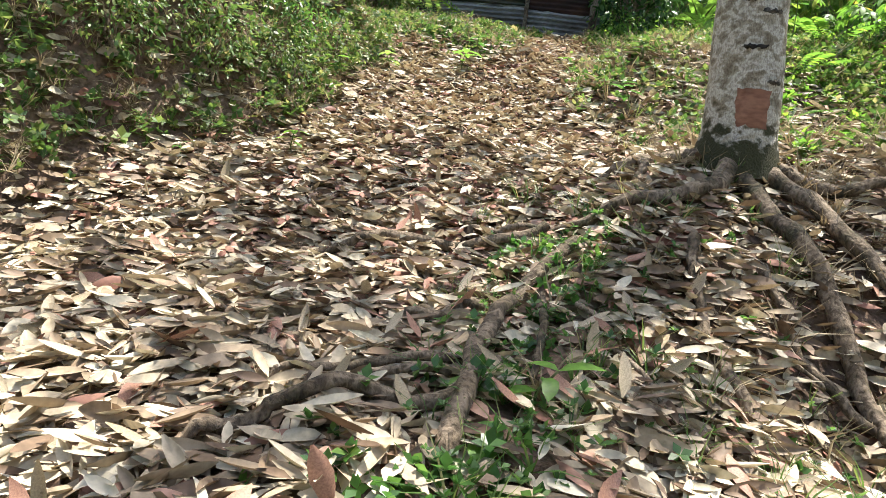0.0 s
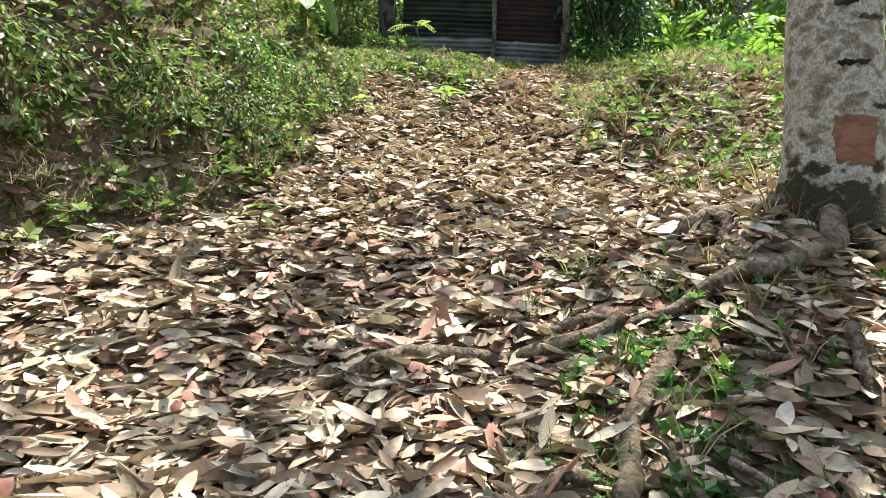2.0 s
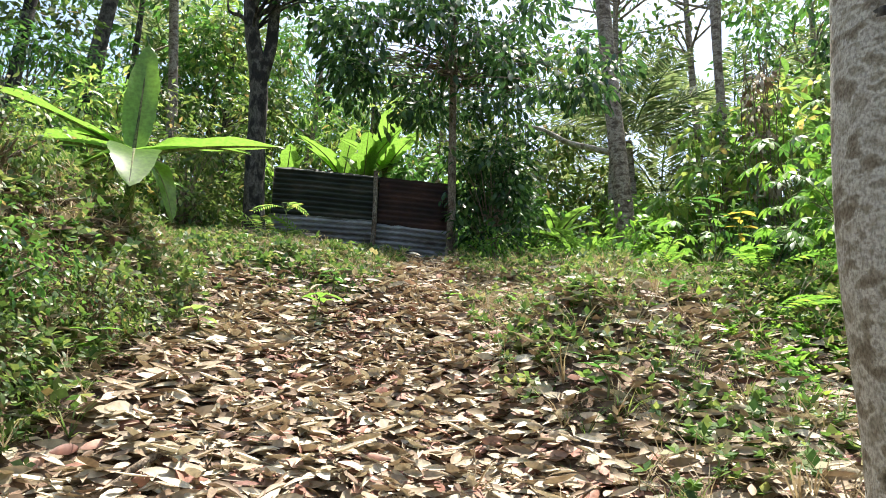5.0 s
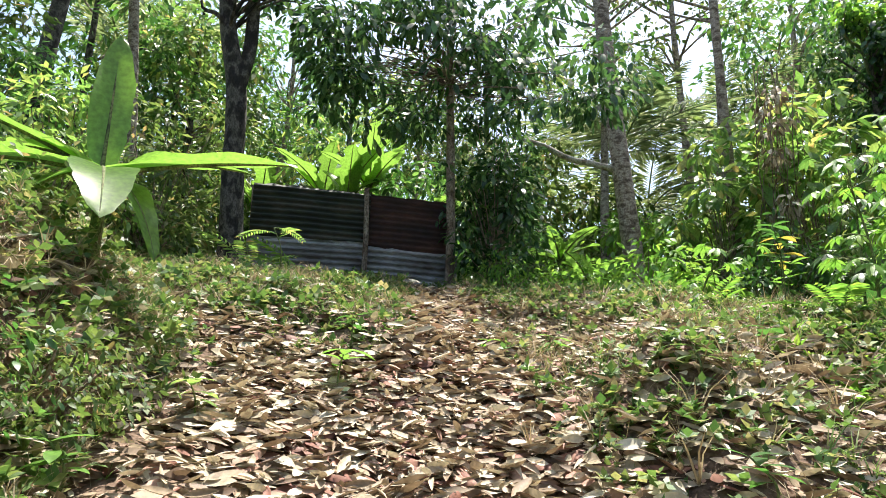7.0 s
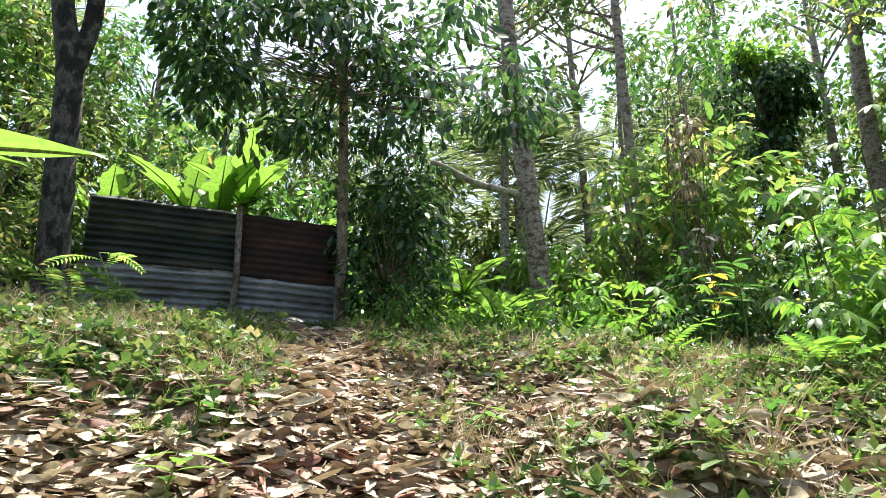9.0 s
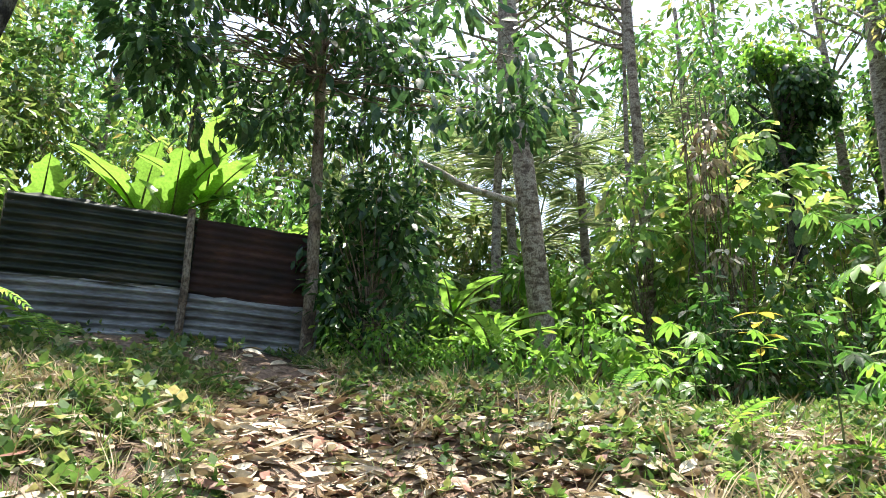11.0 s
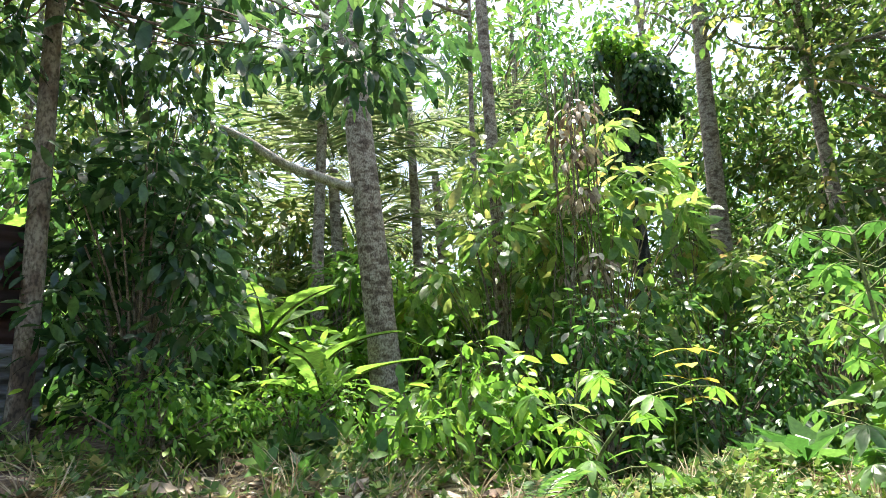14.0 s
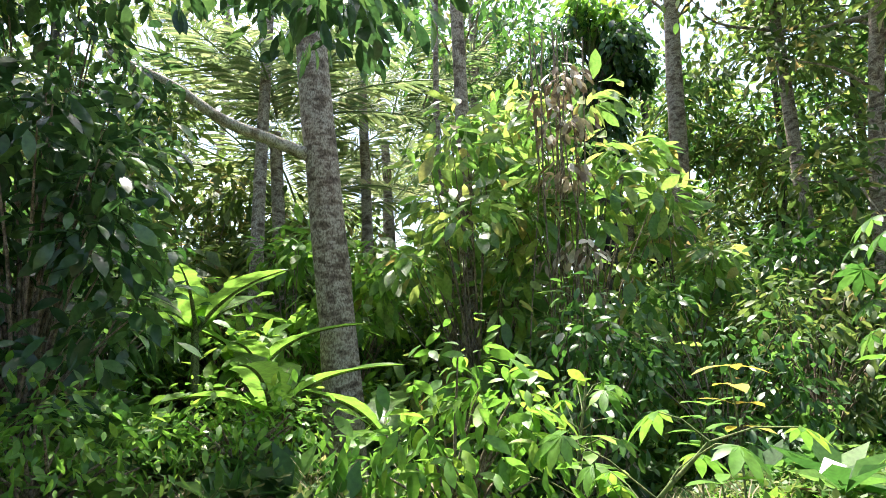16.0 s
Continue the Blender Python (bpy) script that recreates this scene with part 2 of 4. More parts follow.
def foot_x(y):
    """Where the foot of the high bank runs."""
    return np.interp(y, [-4, 2.5, 4.1, 4.7, 5.3, 5.8, 6.4, 7.4, 8.8, 9.4, 10.2, 11.5], [-3.2, -2.8, -2.4, -2.2, -1.65, -1.2, -0.95, -0.8, -0.5, -0.7, -1.0, -1.6])


def fall_off(x, y):
    """How far the ground drops away beyond the brow of the thicket."""
    return 0.75 * ss((np.asarray(x, float) - 4.6) / 1.6) * ss((np.asarray(y, float) - 9.3) / 2.2)


def berm(x, y):
    """1 on the grassy step that closes the trail in front of the shed."""
    return ss((path_x(y) - 0.38 - x) / 0.4) * ss((y - np.interp(x, [-1.0, 0.2, 0.8], [9.7, 9.35, 8.75]) - 0.1 * np.sin(5 * x)) / 0.4)


def ground_z(x, y):
    x, y = np.asarray(x, float), np.asarray(y, float)
    z = np.interp(y, [-30, -3, 0, 2.75, 4, 5.5, 7.16, 8.4, 9.3, 10.3, 11.6, 13.6, 20, 60, 400], [-6, -0.4, 0.22, 0.72, 0.95, 1.5, 2.17, 2.68, 3.1, 3.52, 3.86, 4.3, 4.4, 5.0, 12.0])
    # the right-hand shoulder and its plateau
    rise = np.interp(y, [0, 2.5, 3.6, 4.5, 6, 7.5, 9, 10.5, 13], [-0.3, -0.15, 0.35, 0.5, 0.35, 0.75, 0.5, 0.2, -0.1])
    z = z + rise * ss((x - path_x(y) - 0.6) / 1.4)
    shelf = np.interp(y, [-2, 2, 4, 7, 10, 13], [0.5, 1.4, 2.4, 3.3, 3.7, 4.1])
    z = z + (np.maximum(shelf, z) - z) * ss((x - 3.0) / 3.5)
    # the bank on the other side
    top = np.interp(y, [-6, 0, 4, 7, 9, 11, 14], [2.2, 2.7, 3.1, 3.5, 3.65, 3.95, 4.35]) + 0.05 * np.clip(foot_x(y) - x, 0, 12)
    z = z + np.maximum(top - z, 0) * ss((foot_x(y) - x) / 1.25)
    # hollow below the roots, dip along the near left
    z = z - 0.50 * np.exp(-((x - 2.2) ** 2 / 0.5 + (y - 2.9) ** 2 / 0.55))
    z = z + 0.16 * np.clip(x, -2, 0) * ss((5.0 - y) / 1.5)
    # the grassy mound between the two trails
    z = z + 0.06 * np.exp(-((x - 0.55) ** 2 + (y - 9.75) ** 2) / 0.5)
    z = z + 0.03 * berm(x, y) * ss((12.6 - y) / 2.4) * ss((x + 2.4) / 1.2)
    z = z - fall_off(x, y)
    near = np.exp(-(np.hypot(x, y - 6) / 18) ** 2)
    z = z + near * (0.05 * np.sin(2.1 * x + 1.3 * y) + 0.03 * np.sin(4.3 * x - 3.1 * y + 1) + 0.02 * np.sin(9 * x + 7 * y) + 0.012 * np.sin(17 * x - 13 * y))
    return z


def ground_normal(x, y):
    e = 0.08
    n = np.stack([ground_z(x - e, y) - ground_z(x + e, y), ground_z(x, y - e) - ground_z(x, y + e), np.full(np.shape(x), 2 * e)], -1)
    return unit(n)


def axis_steps(lo, hi, fine):
    mid = np.arange(lo, hi, fine)
    out = np.array([0.3, 0.8, 1.6, 3, 5, 8, 13, 22, 40, 80, 180, 400])
    return np.concatenate([(lo - out)[::-1], mid, hi + out])


gx, gy = axis_steps(-5, 9, 0.1), axis_steps(-2, 16, 0.1)
GX, GY = np.meshgrid(gx, gy, indexing="ij")
GV = np.stack([GX, GY, ground_z(GX, GY)], -1).reshape(-1, 3)
ii, jj = np.meshgrid(np.arange(len(gx) - 1), np.arange(len(gy) - 1), indexing="ij")
nn = len(gy)
GF = np.stack([ii * nn + jj, (ii + 1) * nn + jj, (ii + 1) * nn + jj + 1, ii * nn + jj + 1], -1).reshape(-1, 4)
tagged(put("ground", mesh_of("ground", GV, GF, M_SOIL)), "sloping brown forest soil with a leaf-strewn footpath", "ground", kind="structure")


# ---- leaf shapes ----
BROAD = strip([0.01, 0.15, 0.2, 0.16, 0.0], 0.25)
OVAL = strip([0.01, 0.22, 0.26, 0.2, 0.0], 0.35)
CURLED = strip([0.02, 0.12, 0.145, 0.115, 0.02], -0.3, 0.7)
FLAT = strip([0.02, 0.13, 0.165, 0.14, 0.025], 0.14, 0.3)
WAVY = strip([0.02, 0.14, 0.18, 0.13, 0.02], 0.24, -0.5, 0.6)
ROLLED = strip([0.008, 0.075, 0.085, 0.06, 0.0], 0.22, 1.1, -0.3)
BENT = strip([0.02, 0.16, 0.15, 0.09, 0.01], -0.16, 0.2, 0.9)
SMALL = (np.array([(0, 0, 0), (-0.2, 0.5, 0.04), (0, 1, -0.12), (0.2, 0.5, 0.04)]), np.array([(0, 1, 2, 3)]))
BLADE = (np.array([(-0.02, 0, 0), (0.02, 0, 0), (0.014, 0.55, -0.08), (-0.014, 0.55, -0.08), (0.0, 1, -0.35), (0.0, 1, -0.36)]), np.array([(0, 1, 2, 3), (3, 2, 4, 5)]))


def rosette(leaf, n, tilt, seed, jitter=0.2):
    g = np.random.default_rng(seed)
    a = np.linspace(0, 2 * np.pi, n, endpoint=False) + g.normal(0, jitter, n)
    t = tilt + g.normal(0, 0.2, n)
    ahead = np.stack([np.cos(a) * np.cos(t), np.sin(a) * np.cos(t), np.sin(t)], -1)
    return swarm(leaf, np.zeros((n, 3)), turns(ahead, np.array([[0, 0, 1.0]])), g.uniform(0.7, 1.1, n))


def fern_frond(pairs=13):
    """A frond of length 1 along y with paired pinnae."""
    u = np.linspace(0.12, 0.98, pairs)
    arch = lambda q: 0.35 * q - 0.55 * q * q
    parts = []
    for side in (-1, 1):
        ahead = np.stack([side * np.ones(pairs), 0.45 * np.ones(pairs), -0.15 * np.ones(pairs)], -1)
        pos = np.stack([0 * u, u, arch(u)], -1)
        parts.append(swarm((SMALL[0] * [0.55, 1, 1], SMALL[1]), pos, turns(ahead, np.array([[0, 0, 1.0]])), 0.26 * np.sin(np.pi * (0.15 + 0.85 * (1 - u)) ** 0.8)))
    q = np.linspace(0, 1, 7)
    parts.append(tube(np.stack([0 * q, q, arch(q)], -1), 0.008 * (1.1 - q), 4))
    return joined(parts)


FERN = fern_frond()
PALMATE = swarm((BROAD[0] * [0.85, 1, 1], BROAD[1]), np.zeros((7, 3)), turns(np.stack([np.sin(np.linspace(-2.1, 2.1, 7)), np.cos(np.linspace(-2.1, 2.1, 7)), -0.25 * np.ones(7)], -1), np.array([[0, 0, 1.0]])), np.array([0.6, 0.85, 1, 1.1, 1, 0.85, 0.6]))


def scatter(n, x0, x1, y0, y1, keep=None, seed=1):
    g = np.random.default_rng(seed)
    x, y = g.uniform(x0, x1, n), g.uniform(y0, y1, n)
    if keep is not None:
        k = g.uniform(size=n) < keep(x, y)
        x, y = x[k], y[k]
    return x, y, g


def patchy(x, y, k=1.0, s=0.0):
    return 0.5 + 0.25 * (np.sin(1.9 * k * x + 0.7 * k * y + s) + np.sin(-1.1 * k * x + 2.3 * k * y + 2 * s) * np.cos(0.8 * k * x + s))


def on_path(x, y):
    """1 on the trodden strip, 0 well beside it."""
    w_r = np.interp(y, [0, 4, 6, 8, 9.3, 10.5, 12], [2.2, 2.1, 1.5, 1.1, 0.7, 0.5, 0.3])
    left = ss((x - foot_x(y) + 0.1) / 0.4)
    mound = ((x - 0.5) / 0.75) ** 2 + ((y - 9.75) / 1.0) ** 2
    return left * ss((path_x(y) + w_r - x) / 0.5) * ss((mound - 0.5) / 0.6) * (1 - 0.88 * berm(x, y))


# ---- shed wall of corrugated sheets ----
def corrugated(width, height, pitch, depth, mat, seed):
    """A sheet with level ridges, its lower edge at 0, lapped a little out of true."""
    g = np.random.default_rng(seed)
    nz, nx = int(height / pitch * 8), 14
    z, x = np.linspace(0, height, nz), np.linspace(0, width, nx)
    X, Z = np.meshgrid(x, z, indexing="ij")
    wob = 0.012 * np.sin(2.3 * X + seed) + 0.01 * np.sin(3.1 * Z + 5 * X)
    Y = depth * np.sin(2 * np.pi * Z / pitch) + wob
    Zs = Z + 0.012 * np.sin(1.7 * X + seed) + (Z > height * 0.98) * g.normal(0, 0.008, X.shape)
    front = np.stack([X, Y, Zs], -1).reshape(-1, 3)
    back = front + [0, 0.004, 0]
    i, j = np.meshgrid(np.arange(nx - 1), np.arange(nz - 1), indexing="ij")
    f = np.stack([i * nz + j, (i + 1) * nz + j, (i + 1) * nz + j + 1, i * nz + j + 1], -1).reshape(-1, 4)
    k = len(front)
    edge = [(q, q + 1, q + 1 + k, q + k) for q in range(nz - 1)] + [((nx - 1) * nz + q, (nx - 1) * nz + q + 1, (nx - 1) * nz + q + 1 + k, (nx - 1) * nz + q + k) for q in range(nz - 1)]
    edge += [(q * nz, (q + 1) * nz, (q + 1) * nz + k, q * nz + k) for q in range(nx - 1)] + [(q * nz + nz - 1, (q + 1) * nz + nz - 1, (q + 1) * nz + nz - 1 + k, q * nz + nz - 1 + k) for q in range(nx - 1)]
    return mesh_of("sheet", np.concatenate([front, back]), np.concatenate([f, f[:, ::-1] + k, np.array(edge)]), mat)


WALL = pose(-0.1, 13.95, 4.36, 0, 0, -9.5)
shed = empty("shed_wall", WALL, "low wall of weathered corrugated zinc sheets on a wooden post", "wall")
for nm, w, h, mat, x, y, z, ry, lab in (
        ("sheet", 1.84, 0.62, M_ZINC, -0.02, 0.0, -0.06, 0.5, "pale grey weathered lower sheet"),
        ("sheet", 1.55, 0.60, M_ZINC, 1.76, -0.02, -0.10, 1.5, "pale grey weathered lower sheet"),
        ("sheet", 1.86, 0.88, M_ZINC_DARK, 0.0, 0.035, 0.54, 0.5, "dark green-stained upper sheet"),
        ("sheet", 1.42, 0.90, M_RUST, 1.74, 0.03, 0.48, 1.0, "dark red rusted upper sheet")):
    ob = put(nm, corrugated(w, h, 0.095, 0.010 if mat is M_RUST else 0.022, mat, int(10 * w + 3 * z)), shed, lab)
    ob.matrix_basis = pose(x, y, z, 0, ry, 0)
for x, y, h, r, lab in ((1.80, -0.06, 1.5, 0.045, "rough round wooden post"), (0.02, 0.12, 1.45, 0.04, ""), (3.15, 0.12, 1.4, 0.04, "")):
    q = np.linspace(0, 1, 9)
    v, f = tube(np.stack([x + 0.015 * np.sin(4 * q), y + 0 * q, -0.25 + q * (h + 0.2)], -1), r * (1 - 0.12 * q), 10, 0.05, 3)
    put("post", mesh_of("post", v, f, M_BARK), shed, lab)
v, f = tube(np.stack([np.linspace(0.0, 3.2, 8), np.full(8, 0.09), np.linspace(0.62, 0.56, 8)], -1), np.full(8, 0.025), 6, 0.05, 4)
put("rail", mesh_of("rail", v, f, M_TWIG), shed)
v, f = tube(np.stack([np.linspace(0.05, 3.2, 8), np.full(8, 0.09), np.linspace(1.33, 1.3, 8)], -1), np.full(8, 0.022), 6, 0.05, 5)
put("rail", mesh_of("rail", v, f, M_TWIG), shed)


# ---- trees ----
def crown_leaves(centres, spread, per, size, shape, droop=0.4, seed=1, flat=0.6):
    g = np.random.default_rng(seed)
    c = np.repeat(np.asarray(centres, float), per, 0)
    s = np.repeat(np.broadcast_to(np.asarray(spread, float), (len(centres),)), per)
    d = unit(g.normal(size=c.shape)) * [1, 1, flat]
    pos = c + d * (s * g.uniform(0.15, 1, len(c)) ** 0.6)[:, None]
    ahead = unit(d + g.normal(0, 0.5, c.shape)) - [0, 0, droop]
    up = g.normal(0, 0.45, c.shape) + [0, 0, 1]
    sc = size * g.uniform(0.6, 1.25, len(c))
    return swarm(shape, pos, turns(ahead, up), sc)


def limbs_to(points, start_z, trunk_at, r0, seed=1, sides=5):
    """Bent limbs from the trunk out to points."""
    g = np.random.default_rng(seed)
    parts = []
    for p in points:
        s = trunk_at(max(start_z, min(p[2] - 0.5, p[2] * 0.8 + start_z * 0.2)) + g.uniform(-0.4, 0.2))
        m = (np.asarray(s) + p) / 2 + g.normal(0, 0.12, 3) * np.linalg.norm(np.asarray(p) - s) + [0, 0, 0.1]
        parts.append(tube(curve_points([s, m, p], 7), r0 * np.linspace(1, 0.2, 7), sides))
    return parts


def tree(base, line, radii, bark, label, clusters=None, spread=0.7, per=60, size=0.18, shape=OVAL, leaf=None, droop=0.4, name="tree", seed=1, limb=0.04, group="", sides=12, rough=0.03, n=24, flat=0.6):
    """A tree whose trunk runs through points given from its base."""
    x, y = base
    z, low = float(ground_z(x, y)) - 0.06, float(fall_off(x, y))
    line = [line[0]] + [(a, b, c + low) for a, b, c in line[1:]]
    if clusters is not None:
        clusters = np.asarray(clusters) + [0, 0, low]
    t = empty(name, pose(x, y, z), label, "tree", group)
    pts = curve_points(line, n)
    v, f = tube(pts, np.interp(np.linspace(0, 1, n), np.linspace(0, 1, len(radii)), radii), sides, rough, seed)
    put("trunk", mesh_of("trunk", v, f, bark), t)
    if clusters is not None and len(clusters):
        zs = pts[:, 2]
        at = lambda h: np.array([np.interp(h, zs, pts[:, k]) for k in range(3)])
        for v, f in limbs_to(clusters, zs[-1] * 0.45, at, limb, seed):
            put("limb", mesh_of("limb", v, f, bark), t)
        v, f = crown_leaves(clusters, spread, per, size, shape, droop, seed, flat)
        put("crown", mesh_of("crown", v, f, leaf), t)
    return t


def cloud(n, centre, radius, seed, lo=None):
    g = np.random.default_rng(seed)
    p = unit(g.normal(size=(n, 3))) * g.uniform(0.25, 1, (n, 1)) ** 0.5 * radius + centre
    return p


# the pale tree beside the path, with its roots
# its crown is out of view, clusters set to dapple the path with shade
T1 = (2.2, 4.62)
t1 = tree(T1, [(0.0, 0, 0), (-0.01, 0.0, 0.5), (-0.05, 0.02, 1.3), (0.03, 0.03, 2.4), (0.28, 0.1, 5), (0.3, 0.3, 9), (0.3, 0.4, 12)], [0.31, 0.245, 0.235, 0.225, 0.22, 0.215, 0.21, 0.2, 0.19, 0.18, 0.16], M_PALE_BARK,
          "pale lichen-patched tree trunk with a mossy base and spreading roots", cloud(15, (1.6, 1.9, 10.8), (2.8, 3.0, 1.2), 3), 0.58, 44, 0.25, OVAL, M_GREEN, seed=5, sides=20, rough=0.004, n=40, limb=0.06)
t1z = float(ground_z(*T1)) - 0.06


def bark_patch(parent, ang, z, w, h, r, mat, label, out=0.006, square=False):
    """A ragged scrap of bark following the trunk."""
    g = np.random.default_rng(int(100 * (ang + 4) + 10 * z))
    a = np.linspace(-1, 1, 9)
    v, f = [], []
    for i, q in enumerate(np.linspace(-1, 1, 7)):
        for k in a:
            e = (1.0 if square else math.sqrt(max(0.0, 1 - 0.75 * q * q))) * (1 + g.normal(0, 0.08))
            th = ang + k * e * w / r / 2
            rr = r + out * (1 - 0.9 * max(abs(k), abs(q)) ** 6)
            v.append((rr * math.cos(th), rr * math.sin(th), z + q * h / 2 + g.normal(0, 0.006)))
        if i:
            f += [((i - 1) * 9 + k, (i - 1) * 9 + k + 1, i * 9 + k + 1, i * 9 + k) for k in range(8)]
    put("bark_patch", mesh_of("bark_patch", v, np.array(f), mat), parent, label)


bark_patch(t1, -1.80, 0.44, 0.21, 0.25, 0.243, M_RED_PATCH, "reddish bare patch of bark", square=True)
for ang, z, w, h in ((-1.3, 0.62, 0.1, 0.03), (-2.0, 0.83, 0.16, 0.025), (-1.55, 1.3, 0.2, 0.03), (-2.1, 1.42, 0.12, 0.022), (-1.5, 1.62, 0.14, 0.03), (-2.2, 1.78, 0.18, 0.025), (-2.6, 0.75, 0.1, 0.03)):
    bark_patch(t1, ang, z, w, h, 0.240, M_DARK_BARK, "dark horizontal scar")
bark_patch(t1, -2.62, 1.36, 0.06, 0.06, 0.242, M_LICHEN, "round white lichen spot")
bark_patch(t1, -2.55, 1.5, 0.05, 0.05, 0.242, M_LICHEN, "round white lichen spot")
bark_patch(t1, -1.45, 1.7, 0.17, 0.16, 0.242, M_RED_PATCH, "reddish bare patch of bark", square=True)
bark_patch(t1, -2.25, 1.13, 0.14, 0.03, 0.240, M_DARK_BARK, "dark horizontal scar")
bark_patch(t1, -1.7, 1.05, 0.12, 0.02, 0.240, M_DARK_BARK, "dark horizontal scar")
bark_patch(t1, -2.4, 2.05, 0.2, 0.04, 0.240, M_DARK_BARK, "dark horizontal scar")


def root(points, r0, r1, mat=M_ROOT, lift=0.02, seed=1, parent=None, name="root", label=""):
    p = curve_points([(x, y, 0) for x, y in points], 26)
    g = np.random.default_rng(seed)
    p[:, 2] = ground_z(p[:, 0], p[:, 1]) + lift + 0.02 * np.sin(np.linspace(0, 9, 26) + seed)
    p[:, :2] += g.normal(0, 0.008, (26, 2))
    p[-1, 2] -= 0.08
    if parent is not None:
        p = p - np.array(parent.matrix_basis.translation)
    v, f = tube(p, np.linspace(r0, r1, 26), 9, 0.06, seed)
    return put(name, mesh_of(name, v, f, mat), parent, label)


for k, (pts, a, b, up) in enumerate((
        ([(2.05, 4.4), (1.85, 4.12), (1.5, 4.02), (1.2, 3.98), (0.85, 4.1)], 0.11, 0.035, 0.03),
        ([(2.0, 4.62), (1.7, 4.66), (1.45, 4.6), (1.2, 4.62)], 0.09, 0.035, 0.03),
        ([(1.62, 4.68), (1.52, 4.45), (1.42, 4.2)], 0.05, 0.03, 0.02),
        ([(2.15, 4.35), (2.2, 3.95), (2.28, 3.5), (2.3, 3.05), (2.32, 2.75)], 0.10, 0.05, 0.07),
        ([(2.35, 4.4), (2.55, 4.0), (2.62, 3.55), (2.75, 3.1)], 0.10, 0.05, 0.06),
        ([(2.45, 4.55), (2.8, 4.4), (3.2, 4.3)], 0.1, 0.04, 0.03),
        ([(0.9, 4.12), (0.5, 4.0), (0.1, 3.97), (-0.2, 3.93), (-0.6, 3.96)], 0.055, 0.03, 0.03),
        ([(1.0, 3.78), (0.72, 3.5), (0.55, 3.1), (0.42, 2.75), (0.35, 2.35), (0.28, 2.0)], 0.06, 0.05, 0.04),
        ([(0.75, 3.3), (0.7, 2.95), (0.62, 2.6)], 0.035, 0.02, 0.03),
        ([(0.9, 4.2), (0.65, 4.16), (0.4, 4.12)], 0.04, 0.025, 0.02),
        ([(0.45, 3.2), (0.3, 3.17), (0.1, 3.12)], 0.045, 0.03, 0.01),
        ([(1.55, 3.6), (1.5, 3.3), (1.52, 3.0), (1.55, 2.75)], 0.05, 0.035, 0.03),
        ([(1.95, 3.6), (2.05, 3.3), (2.2, 3.05), (2.35, 2.95)], 0.045, 0.03, 0.02),
        ([(0.5, 2.62), (0.1, 2.52), (-0.35, 2.42)], 0.035, 0.02, 0.02),
        ([(0.35, 2.32), (-0.1, 2.2), (-0.5, 2.1)], 0.05, 0.03, 0.02),
        ([(0.35, 2.5), (0.1, 2.4), (-0.2, 2.36)], 0.03, 0.02, 0.02))):
    root(pts, a * 0.62, b * 0.75, lift=up * 0.6 + 0.07, seed=k + 2, parent=t1)

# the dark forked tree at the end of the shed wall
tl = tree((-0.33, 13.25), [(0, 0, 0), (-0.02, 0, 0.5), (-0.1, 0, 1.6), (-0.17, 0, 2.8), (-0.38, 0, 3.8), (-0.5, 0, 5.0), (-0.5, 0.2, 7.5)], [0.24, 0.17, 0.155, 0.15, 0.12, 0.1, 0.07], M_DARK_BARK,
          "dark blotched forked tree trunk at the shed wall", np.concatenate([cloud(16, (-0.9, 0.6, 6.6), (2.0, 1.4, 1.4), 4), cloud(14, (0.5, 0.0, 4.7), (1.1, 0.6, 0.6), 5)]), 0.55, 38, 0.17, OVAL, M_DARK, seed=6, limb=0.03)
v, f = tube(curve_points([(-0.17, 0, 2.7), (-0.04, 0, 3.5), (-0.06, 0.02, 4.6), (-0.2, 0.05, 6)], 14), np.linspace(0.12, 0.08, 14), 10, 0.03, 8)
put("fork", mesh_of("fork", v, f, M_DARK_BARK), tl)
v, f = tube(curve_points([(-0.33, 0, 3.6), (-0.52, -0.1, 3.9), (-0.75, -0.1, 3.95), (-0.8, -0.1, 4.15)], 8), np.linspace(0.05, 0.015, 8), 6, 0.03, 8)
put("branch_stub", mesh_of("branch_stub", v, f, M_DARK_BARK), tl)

# slim tree at the other end of the wall, dark leathery crown
HANG = np.array([(1.5, -1.9, 2.9), (1.9, -1.6, 3.1), (1.1, -1.3, 3.0), (2.2, -1.6, 3.2), (0.5, -1.5, 3.2), (1.7, -2.0, 3.7), (2.4, -1.5, 3.6), (0.9, -2.3, 3.7)])
tree((2.98, 13.2), [(0, 0, 0), (0.0, 0, 1), (-0.04, 0.0, 2.4), (-0.1, 0.05, 5.0), (-0.1, 0.1, 8.5)], [0.085, 0.075, 0.07, 0.06, 0.04], M_BARK,
     "slim brown tree with a dark leathery crown over the shed", np.concatenate([cloud(96, (-0.4, 0.2, 4.0), (2.5, 1.3, 1.3), 7), cloud(22, (-0.2, 0.5, 6.1), (2.6, 1.5, 1.0), 8), np.repeat(HANG, 2, 0) + rng.normal(0, 0.22, (16, 3))]),
     0.5, 36, 0.2, BROAD, M_DARK, 0.75, seed=9, limb=0.014)

